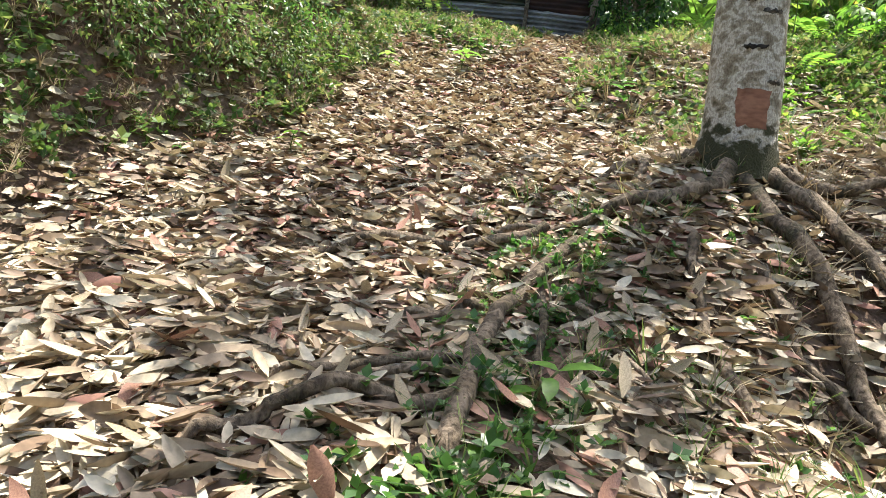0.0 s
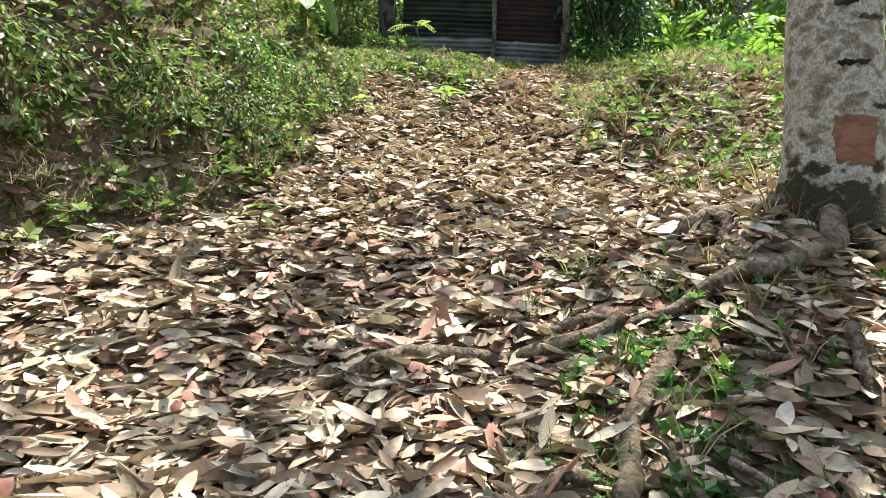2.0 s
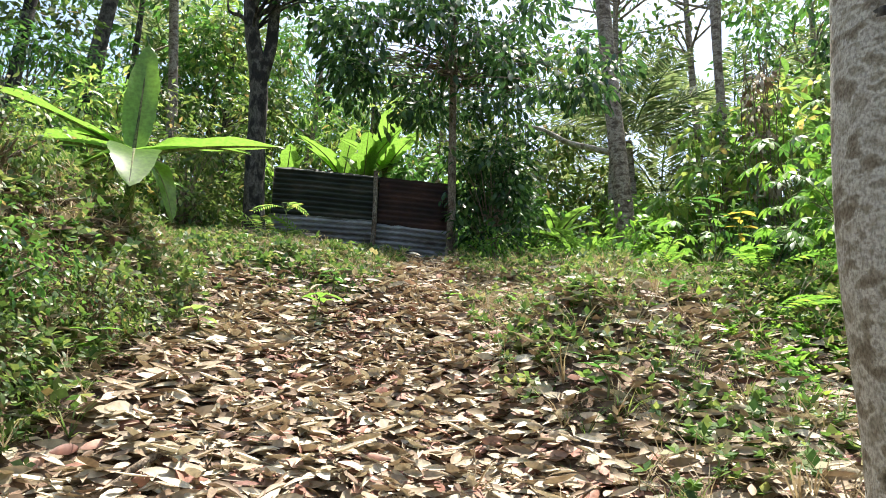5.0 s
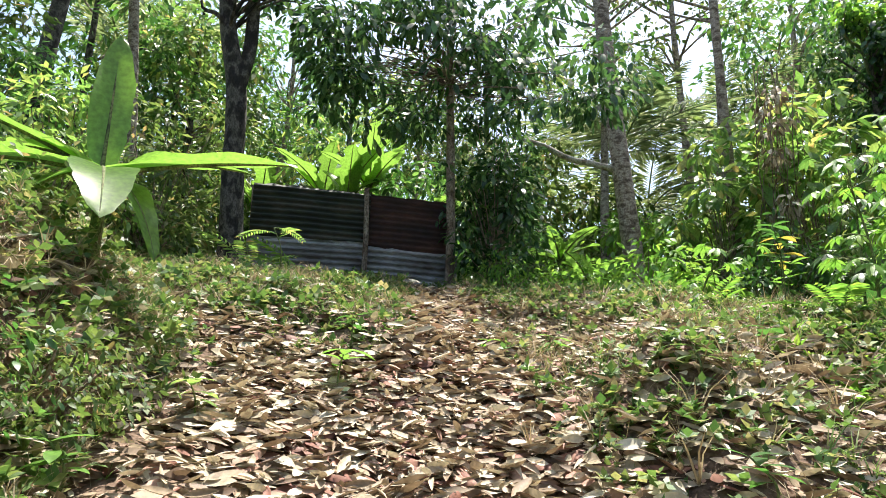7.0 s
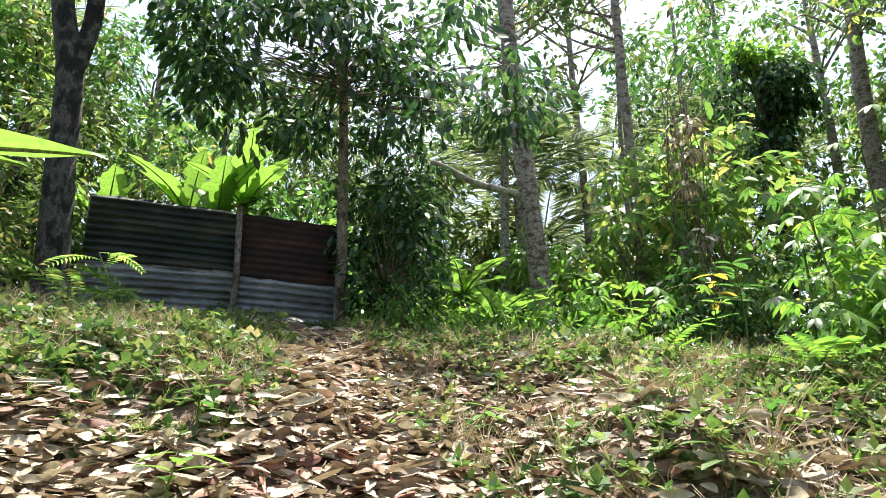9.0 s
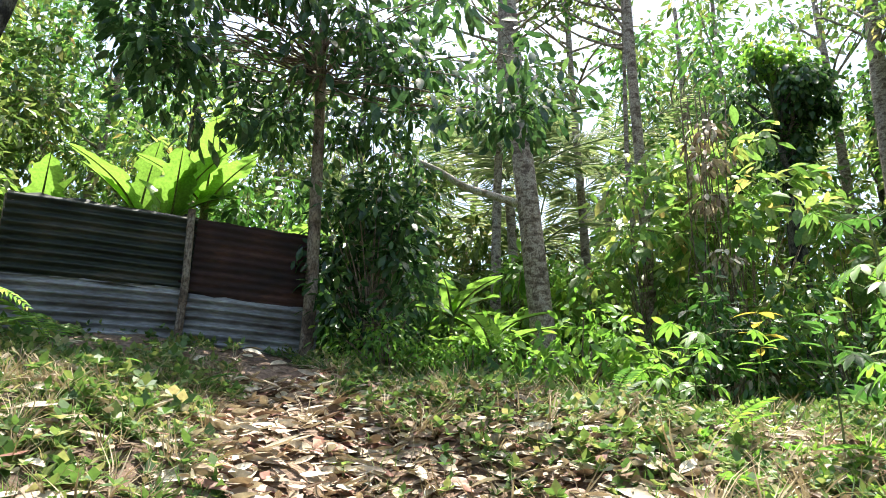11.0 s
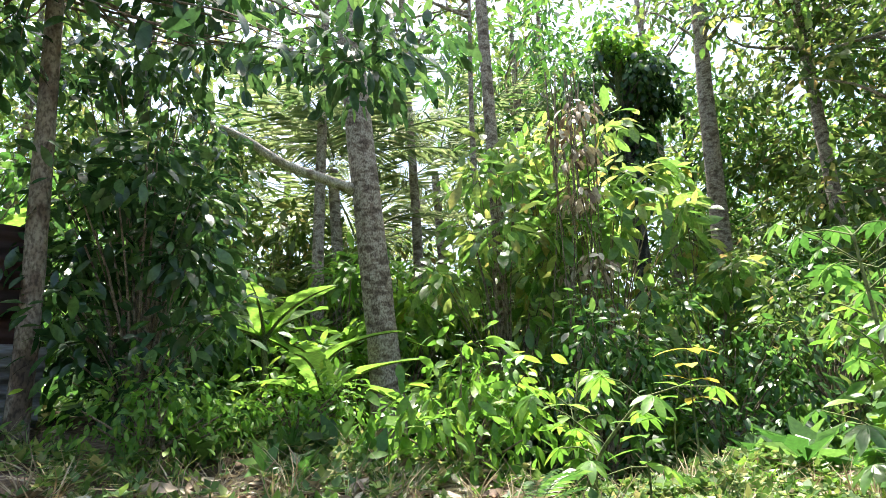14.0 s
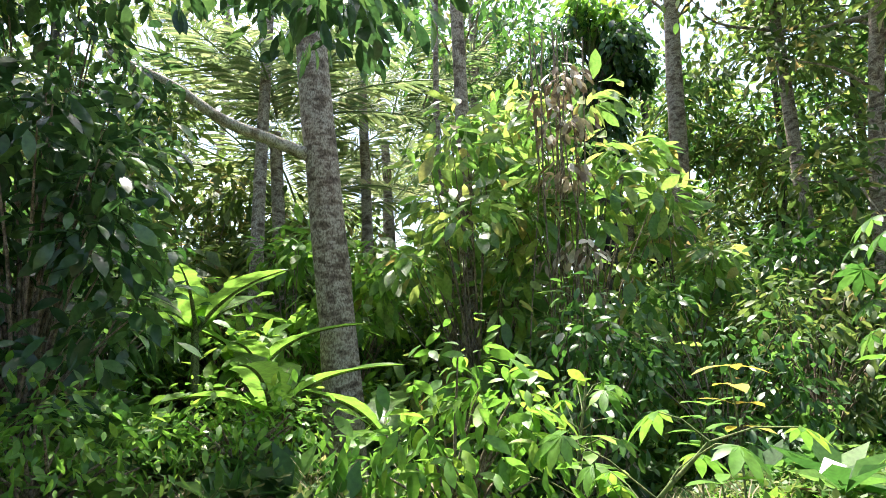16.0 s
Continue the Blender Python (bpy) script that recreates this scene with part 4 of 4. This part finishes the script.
for k, (x, y, h, n, s, leaf, label) in enumerate((
        (2.23, 8.78, 0.22, 7, 0.17, M_BRIGHT, "pale green seedling with drooping leaves at the path edge"),
        (1.7, 8.95, 0.15, 5, 0.12, M_BRIGHT, "small bright seedling on the path edge"),
        (0.12, 10.6, 0.6, 3, 0.42, M_YELLOW, "feathery-leaved seedling in front of the shed"),
        (0.9, 10.9, 0.25, 5, 0.13, M_BRIGHT, "small bright seedling in front of the shed"),
        (1.98, 9.83, 0.14, 5, 0.1, M_YELLOW, "small yellow-green sprout beside the trail"),
        (-0.5, 7.75, 0.3, 6, 0.17, M_YELLOW, "yellow-green seedling at the foot of the bank"),
        (-0.95, 6.95, 0.3, 6, 0.15, M_BRIGHT, "bright seedling at the foot of the bank"),
        (-1.0, 5.35, 0.25, 6, 0.13, M_BRIGHT, "bright seedling at the foot of the bank"),
        (1.9, 6.3, 0.3, 7, 0.17, M_GREEN, "grassy seedling beside the path"),
        (2.2, 7.0, 0.25, 7, 0.15, M_WEED, "grassy seedling beside the path"),
        (-2.3, 7.5, 0.45, 6, 0.2, M_BRIGHT, "bright broad-leaved seedling on the bank"),
        (-1.95, 6.2, 0.4, 6, 0.17, M_GREEN, "broad-leaved seedling growing out of the bank"),
        (-1.7, 6.5, 0.55, 6, 0.18, M_GREEN, "broad-leaved seedling growing out of the bank"),
        (-3.2, 6.4, 0.4, 6, 0.16, M_GREEN, "broad-leaved seedling growing out of the bank"),
        (0.62, 2.42, 0.22, 5, 0.15, M_BRIGHT, "heart-leaved green seedling among the roots"),
        (0.4, 2.1, 0.12, 4, 0.12, M_BRIGHT, "heart-leaved green seedling among the roots"),
        (0.55, 8.85, 0.3, 6, 0.16, M_GREEN, "small green seedling on the grassy mound"),
        (0.35, 8.3, 0.35, 7, 0.2, M_BRIGHT, "broad-leaved seedling at the foot of the mound"),
        (-1.65, 4.9, 0.15, 4, 0.1, M_GREEN, "small green seedling in the leaf litter"),
        (5.9, 9.6, 1.0, 9, 0.24, M_YELLOWED, "seedling with yellowed drooping leaves"),
        (4.75, 9.5, 0.6, 9, 0.2, M_BRIGHT, "bright broad-leaved seedling in the undergrowth"),
        (5.3, 10.2, 0.7, 9, 0.2, M_YELLOW, "bright broad-leaved seedling in the undergrowth"),
        (6.3, 9.9, 0.8, 10, 0.22, M_BRIGHT, "bright broad-leaved seedling in the undergrowth"),
        (4.4, 8.3, 0.9, 10, 0.2, M_GREEN, "bright broad-leaved seedling in the undergrowth"),
        (3.2, 7.4, 0.25, 6, 0.16, M_GREEN, "dark green seedling on the shoulder of the path"),
        (2.3, 2.6, 0.15, 5, 0.13, M_GREEN, "dark green seedling on the shoulder of the path"))):
    sapling(x, y, h, n, s, leaf, label, 400 + k, OVAL if "heart" in label else FERN if "feathery" in label else BROAD)


def fern(x, y, n, size, leaf, seed, label="green fern with arching fronds"):
    t = empty("fern", pose(x, y, float(ground_z(x, y)) - 0.02), label, "fern", "ferns")
    g = np.random.default_rng(seed)
    for k in range(n):
        a, e = g.uniform(0, 6.28), g.uniform(0.3, 0.9)
        d = np.array([[math.cos(a) * math.cos(e), math.sin(a) * math.cos(e), math.sin(e)]])
        v, f = swarm(FERN, np.zeros((1, 3)), turns(d, np.array([[0, 0, 1.0]])), np.array([size * g.uniform(0.7, 1.15)]))
        put("frond", mesh_of("frond", v, f, leaf), t)


for k, (x, y, n, s, leaf) in enumerate(((0.55, 12.6, 5, 0.8, M_BRIGHT), (-0.1, 12.3, 5, 0.7, M_YELLOW), (4.1, 8.9, 6, 0.5, M_BRIGHT), (4.6, 7.9, 6, 0.6, M_BRIGHT), (5.6, 7.6, 6, 0.7, M_BRIGHT), (4.3, 9.9, 5, 0.4, M_GREEN),
                                        (2.75, 2.95, 6, 0.4, M_GREEN), (3.6, 8.4, 5, 0.4, M_BRIGHT), (3.9, 7.1, 6, 0.5, M_BRIGHT), (5.0, 6.4, 6, 0.6, M_BRIGHT), (5.8, 5.7, 6, 0.6, M_BRIGHT), (1.4, 11.3, 5, 0.35, M_GREEN), (3.4, 6.2, 5, 0.4, M_GREEN))):
    fern(x, y, n, s, leaf, 500 + k)


# ---- low bushes closing the view under the trees ----
BUSH = [shrub(-7.0, 17.5, 1.5, 2.6, M_GREEN, 0.24, SMALL, "dense green bush on the forest floor", 150, 34, 50, group="far bushes", spread=0.5),
        shrub(13.5, 15.8, 1.6, 3.0, M_OLIVE, 0.24, SMALL, "dense green bush on the forest floor", 151, 34, 50, group="far bushes", spread=0.5),
        shrub(10.8, 16.4, 1.5, 2.4, M_BRIGHT, 0.24, SMALL, "dense green bush on the forest floor", 152, 34, 50, group="far bushes", spread=0.5)]
g = np.random.default_rng(153)
for k in range(46):
    az, rr = radians(-45 + 165 * (k + g.uniform(-0.4, 0.4)) / 46), g.uniform(12.5, 19)
    x, y = 1.0 + rr * math.sin(az), 7.0 + rr * math.cos(az)
    if -1.5 < x < 4 and y < 17 or x < -2 and y < 14:
        continue
    copy_thing(BUSH[int(g.integers(3))], pose(x, y, float(ground_z(x, y)) - 0.05, 0, 0, g.uniform(0, 360)) @ Matrix.Scale(g.uniform(0.7, 1.25), 4))
for x, y, q in ((9.0, 19.2, 1.5), (7.4, 20.4, 1.4), (10.6, 21.5, 1.6), (6.2, 18.6, 1.2), (12.6, 20.0, 1.5), (5.0, 19.4, 1.3)):
    copy_thing(BUSH[1 if x > 8 else 0], pose(x, y, float(ground_z(x, y)) - 0.05, 0, 0, 40 * x) @ Matrix.Scale(q, 4))

# ---- palms at the back ----
def palm(x, y, h, n, length, seed):
    t = empty("palm_tree", pose(x, y, float(ground_z(x, y)) - 0.1), "feathery palm with long shining fronds behind the trees", "palm tree", "palms")
    g = np.random.default_rng(seed)
    v, f = tube(curve_points([(0, 0, 0), (0.1, 0, h * 0.5), (0, 0.1, h)], 10), np.linspace(0.15, 0.11, 10), 10, 0.04, seed)
    put("trunk", mesh_of("trunk", v, f, M_GREY_BARK), t)
    u = np.linspace(0.1, 1, 46)
    for k in range(n):
        a, e, arch = 2 * math.pi * k / n + g.uniform(-0.2, 0.2), g.uniform(0.5, 1.3), g.uniform(0.35, 0.75)
        parts = []
        for side in (-1, 1):
            d = np.stack([side * np.ones(46), 0.7 * np.ones(46), -0.5 + 0 * u], -1) + g.normal(0, 0.08, (46, 3))
            parts.append(swarm((SMALL[0] * [0.22, 1, 1], SMALL[1]), np.stack([0 * u, u * length, -arch * length * u ** 2], -1), turns(d, np.array([[0, 0, 1.0]])), 0.75 * np.sin(np.pi * (0.12 + 0.82 * u)) + 0.1))
        parts.append(tube(np.stack([0 * u, u * length, -arch * length * u ** 2], -1)[::5], np.linspace(0.03, 0.008, 10), 5))
        v, f = joined(parts)
        q = turns(np.array([[math.cos(a) * math.cos(e), math.sin(a) * math.cos(e), math.sin(e)]]), np.array([[0, 0, 1.0]]))[0]
        put("frond", mesh_of("frond", v @ q.T + [0, 0, h], f, M_PALM), t)


for k, (x, y, h, n, l) in enumerate(((9.4, 17.4, 5.6, 15, 3.0), (11.5, 19.0, 4.5, 14, 3.6), (14.0, 18.5, 7.0, 14, 3.6), (16.5, 20.5, 6.0, 14, 3.8), (-3.5, 22, 6.5, 14, 3.8), (19.5, 16.5, 7.5, 14, 3.6), (8.0, 23.0, 5.0, 14, 3.6), (-8, 19, 6.5, 13, 3.6))):
    palm(x, y, h, n, l, 600 + k)


# ---- ground cover ----
def cover(name, template, n, box, keep, size, mat, label, category, seed, lift=0.0, lean=0.25, thick=0.0):
    x, y, g = scatter(n, *box, keep, seed)
    up = ground_normal(x, y) * 0.5 + g.normal(0, lean, (len(x), 3)) + [0, 0, 0.6]
    a = g.uniform(0, 6.28, len(x))
    pos = np.stack([x, y, ground_z(x, y) + lift], -1) + ground_normal(x, y) * (thick * g.uniform(0, 1, len(x)) ** 2)[:, None]
    v, f = swarm(template, pos, turns(np.stack([np.cos(a), np.sin(a), 0 * a], -1), up), size * g.uniform(0.5, 1.3, len(x)))
    tagged(put(name, mesh_of(name, v, f, mat)), label, category, kind="stuff")


def bank(x, y):
    return ss((foot_x(y) + 0.15 - x) / 0.5)


def verge(x, y):
    """The right-hand side, off the path."""
    return (1 - on_path(x, y)) * (x > path_x(y)) * ss((y - 4.9) / 1.2)


def plateau(x, y):
    return ss((y - 9.0) / 1.5) * (1 - on_path(x, y))


WIDE = (SMALL[0] * [1.7, 1, 1], SMALL[1])
HERB = rosette(WIDE, 6, 0.45, 3)
LEAFY = rosette((SMALL[0] * [1.15, 1, 1.5], SMALL[1]), 8, 0.6, 9)
TUFT = rosette(BLADE, 9, 1.0, 4)
VINE = rosette(WIDE, 4, 0.15, 5)
cover("bank_weeds", HERB, 46000, (-8, 1.4, -1, 13), lambda x, y: bank(x, y) * ss((x + 9 + np.sin(2 * y)) / 3) * ss((y + 0.4 + 0.6 * np.sin(2 * x)) / 2.5) * np.clip(1.6 * patchy(x, y, 1.3) + 0.1, 0, 1), 0.066, M_WEED, "low green weeds covering the earth bank", "weeds", 701, 0.01, 0.7, 0.22)
cover("bank_creepers", VINE, 32000, (-7, 1.0, -1, 12), lambda x, y: bank(x, y) * ss((x + 9 + np.sin(2 * y)) / 3) * ss((y + 0.4 + 0.6 * np.sin(2 * x)) / 2.5) * np.clip(1.1 - 1.3 * patchy(x, y, 0.9, 2), 0, 1), 0.06, M_OLIVE, "small-leaved green creepers hanging over the bank", "creeper", 702, 0.03, 0.8, 0.25)
cover("bank_straw", TUFT, 17000, (-6, 1.2, 0, 12.5), lambda x, y: bank(x, y) * 0.9, 0.14, M_STRAW, "dry straw and dead stalks on the bank", "straw", 703, 0.0, 0.9, 0.2)
cover("bank_grass", TUFT, 5000, (-6, 1.6, 2, 13), lambda x, y: bank(x, y) * patchy(x, y, 2, 1), 0.2, M_WEED, "thin green grass tufts on the bank", "grass", 704)
cover("verge_weeds", HERB, 36000, (1, 9, 4, 13), lambda x, y: verge(x, y) * np.clip(2.0 * patchy(x, y, 1.5, 1) - 0.5, 0, 1) * (1 - 0.55 * ss((4.6 - x) / 1.5) * ss((y - 4.6) / 1.0)), 0.065, M_WEED, "low green weeds beside the path", "weeds", 705, 0.01, 0.5, 0.15)
cover("verge_herbs", LEAFY, 14000, (2.4, 13, 3, 15), lambda x, y: verge(x, y) * ss((x - path_x(y) - 2.0) / 2.4), 0.10, M_BRIGHT, "bright leafy undergrowth under the trees", "undergrowth", 706, 0.02, 0.35)
cover("verge_grass", TUFT, 7000, (1, 10, 4, 13), lambda x, y: 0.5 * verge(x, y) * patchy(x, y, 1.7, 3) ** 2, 0.2, M_WEED, "green grass tufts beside the path", "grass", 707)
cover("verge_straw", TUFT, 2000, (0.5, 7, 2, 12), lambda x, y: (1 - 0.9 * on_path(x, y)) * (x > path_x(y)) * 0.7, 0.26, M_STRAW, "dry straw and dead stalks beside the path", "straw", 708, 0.0, 0.8)
cover("plateau_weeds", HERB, 16000, (-5, 9, 9.5, 17), lambda x, y: plateau(x, y) * np.clip(1.3 * patchy(x, y, 1.5) - 0.25, 0, 1) * (1 - 0.75 * ss((12.3 - y) / 1) * ss((x - 0.6) / 0.6) * ss((5.2 - x) / 0.8)), 0.075, M_WEED, "low green weeds in front of the shed", "weeds", 709, 0.01, 0.5, 0.12)
cover("plateau_herbs", LEAFY, 5000, (-12, 16, 11, 24), lambda x, y: 0.9 * ((y > 14.2) | (x > 3.6) | (x < -1.2)), 0.26, M_GREEN, "leafy undergrowth on the forest floor", "undergrowth", 710, 0.05, 0.35)
cover("forest_undergrowth", LEAFY, 9000, (-20, 24, -14, 28), lambda x, y: 0.9 * np.maximum(ss((x - 6) / 2), ss((np.abs(x - path_x(y)) - 4.5) / 2)) * ss((22 - np.hypot(x - 2, y - 7)) / 6), 0.4, M_GREEN, "leafy undergrowth on the forest floor", "undergrowth", 711, 0.1, 0.35)
cover("step_weeds", HERB, 5200, (-2.6, 1.9, 8.6, 12.4), lambda x, y: berm(x, y) * np.clip(1.6 * patchy(x, y, 1.6, 4) - 0.1, 0, 1), 0.075, M_WEED, "low green weeds on the earth step before the shed", "weeds", 716, 0.01, 0.5, 0.14)
cover("step_straw", TUFT, 1400, (-2.6, 1.9, 8.6, 12.0), berm, 0.2, M_STRAW, "dry straw on the earth step before the shed", "straw", 717, 0.0, 0.8)
cover("mound_weeds", HERB, 800, (-0.5, 1.6, 8.5, 11), lambda x, y: ss((1.25 - ((x - 0.5) / 0.75) ** 2 - ((y - 9.75) / 1.0) ** 2) / 0.4), 0.06, M_WEED, "green weeds covering a small earth mound", "weeds", 714, 0.01, 0.5)
cover("mound_grass", TUFT, 260, (-0.4, 1.5, 8.6, 10.6), lambda x, y: ss((1.2 - ((x - 0.5) / 0.75) ** 2 - ((y - 9.75) / 1.0) ** 2) / 0.4), 0.13, M_WEED, "green grass on a small earth mound", "grass", 715)
cover("root_weeds", HERB, 2000, (-0.3, 2.4, 1.6, 4.1), lambda x, y: np.exp(-((x - np.interp(y, [1.8, 3.8], [0.3, 0.9])) / 0.3) ** 2) * 0.9 + 0.12 * (x > 0.6), 0.046, M_GREEN, "small green weeds growing among the roots", "weeds", 712, 0.03, 0.6, 0.1)
cover("root_grass", TUFT, 260, (0.2, 2.2, 1.8, 4.6), lambda x, y: patchy(x, y, 3, 1) * 0.8, 0.2, M_WEED, "thin grass among the roots", "grass", 713)


# ---- leaf litter ----
def litter(name, shape, n, box, keep, size, mat, label, seed, lift=0.05, tilt=0.28):
    x, y, g = scatter(n, *box, keep, seed)
    up = ground_normal(x, y) + g.normal(0, tilt, (len(x), 3))
    a = g.uniform(0, 6.28, len(x))
    pos = np.stack([x, y, ground_z(x, y) + g.uniform(0.008, lift, len(x))], -1)
    sc = size * g.uniform(0.6, 1.25, len(x))
    v, f = swarm(shape, pos, turns(np.stack([np.cos(a), np.sin(a), 0 * a], -1), up), np.stack([sc * g.uniform(0.75, 1.3, len(x)), sc, sc * g.uniform(0.3, 1.4, len(x))], -1))
    return tagged(put(name, mesh_of(name, v, f, mat)), label, "fallen leaves", kind="stuff")


def lit_keep(x, y):
    gap = 0.72 * np.exp(-((x - np.interp(y, [1.8, 2.6, 3.8], [0.3, 0.62, 0.95])) / 0.3) ** 2) * ss((4.0 - y) / 0.5)
    worn = 0.75 * np.exp(-((x - path_x(y) + 0.12) / 0.28) ** 2) * ss((y - 9.0) / 0.7)
    return (1 - gap) * (1 - worn) * np.clip(on_path(x, y) + np.interp(y, [4.5, 6.5], [0.6, 0.45]) * (x > path_x(y)) * ss((8.5 - x) / 4) + 0.45 * bank(x, y) + 0.12 * (((x - 0.5) / 0.75) ** 2 + ((y - 9.75) / 1.0) ** 2 < 1.2), 0, 1) * ss((y + 4.5 + np.sin(3 * x)) / 3)


def red_keep(x, y):
    return lit_keep(x, y) * np.clip(0.25 + 1.2 * np.exp(-((x - path_x(y) - 0.2) / 1.1) ** 2) * ss((y - 2.6) / 1.5), 0, 1)


NEAR = (-4, 8, 1.2, 11.5)
LITTER = litter("leaf_litter", FLAT, 32000, NEAR, lit_keep, 0.150, M_DRY, "thick layer of dry brown fallen leaves on the path", 801)
litter("leaf_litter", CURLED, 30000, NEAR, lit_keep, 0.150, M_DRY, "curled dry fallen leaves on the path", 802, 0.07, 0.45)
litter("leaf_litter", WAVY, 42000, NEAR, red_keep, 0.145, M_DRY_RED, "reddish brown fallen leaves on the path", 803)
litter("leaf_litter", ROLLED, 12000, NEAR, lit_keep, 0.165, M_DRY, "rolled brown fallen leaves on the path", 805, 0.08, 0.4)
litter("leaf_litter", BENT, 22000, NEAR, lit_keep, 0.140, M_DRY, "bent pale fallen leaves on the path", 806, 0.07, 0.4)
litter("leaf_litter", FLAT, 30000, (-4, 8, -4.5, 1.2), lit_keep, 0.15, M_DRY, "dry brown fallen leaves below the path", 807)
litter("leaf_litter", FLAT, 16000, (-14, 18, -9, 22), lambda x, y: 0.9 * ss((17 - np.hypot(x - 2, y - 6)) / 6), 0.18, M_DRY, "scattered dry fallen leaves under the plants", 804)

# single leaves that stand out on top of the layer
g = np.random.default_rng(811)
SINGLE = [mesh_of("leaf", s[0], s[1], m) for s, m in ((FLAT, M_DRY), (CURLED, M_DRY), (WAVY, M_DRY_RED), (BENT, M_DRY_RED), (CURLED, M_STRAW))]
done = 0
while done < 280:
    x, y = g.uniform(-2.2, 2.2), g.uniform(1.4, 5.2)
    if g.uniform() > float(on_path(x, y)):
        continue
    n = Vector(ground_normal(np.array(x), np.array(y)))
    q = Vector((0, 0, 1)).rotation_difference(n).to_matrix().to_4x4()
    s = g.uniform(0.12, 0.2)
    ob = put("fallen_leaf", SINGLE[int(g.integers(5))], LITTER)
    ob.matrix_basis = Matrix.Translation((x, y, float(ground_z(x, y)) + 0.055)) @ q @ pose(0, 0, 0, g.normal(0, 22), g.normal(0, 22), g.uniform(0, 360)) @ Matrix.Diagonal((s, s, s, 1))
    done += 1

# ---- sticks, log and vines ----
for k, (pts, a, b, label) in enumerate((
        ([(1.1, 3.65), (1.6, 3.3), (2.0, 3.2), (2.5, 2.9)], 0.018, 0.008, "long thin fallen stick among the roots"),
        ([(0.9, 3.2), (1.1, 2.8), (1.35, 2.3), (1.6, 1.9)], 0.016, 0.008, "long thin fallen stick among the roots"),
        ([(-0.75, 6.0), (-0.5, 6.15), (-0.25, 6.35)], 0.02, 0.016, "pale weathered stick beside the bank"),
        ([(-1.1, 5.4), (-0.7, 5.3), (-0.3, 5.35)], 0.02, 0.01, "thin fallen twig in the leaf litter"),
        ([(3.0, 8.2), (3.6, 8.6), (4.2, 8.7)], 0.02, 0.01, "thin fallen twig in the leaf litter"),
        ([(2.6, 10.8), (3.3, 10.6), (4.0, 10.9)], 0.02, 0.01, "thin fallen twig in the leaf litter"),
        ([(-1.5, 12.9), (-1.0, 12.8), (-0.5, 13.0)], 0.09, 0.07, "dark fallen log beside the forked tree"))):
    ob = root(pts, a, b, (M_DARK_BARK if "log" in label else M_TWIG), 0.06, 900 + k, None, "log" if "log" in label else "stick")
    tagged(ob, label, "log" if "log" in label else "stick")


def vine(points, r, label, leaf=None, seed=1):
    p = curve_points(points, 18)
    t = empty("hanging_vine", Matrix.Translation(points[0]), label, "vine", "vines")
    v, f = tube(p - p[0], np.full(18, r), 5, 0.05, seed)
    put("stem", mesh_of("stem", v, f, M_TWIG), t)
    if leaf:
        v, f = crown_leaves(p[2::2] - p[0], 0.25, 26, 0.14, BROAD, 0.9, seed)
        put("foliage", mesh_of("foliage", v, f, leaf), t)


g = np.random.default_rng(950)
for k in range(14):
    x, y = 8.25 + g.uniform(-0.3, 0.3), 11.5 + g.uniform(-0.3, 0.3)
    z = float(ground_z(x, y))
    low = float(fall_off(x, y))
    vine([(x, y, z + low + 4.2 + g.uniform(-0.3, 0.4)), (x + g.normal(0, 0.15), y, z + low + 2.8), (x + g.normal(0, 0.2), y + g.normal(0, 0.2), z + 1.2), (x + g.normal(0, 0.2), y, z - 0.05)], 0.009, "dry reddish-brown hanging vine in the thicket", M_DRY if k % 5 == 0 else None, 960 + k)
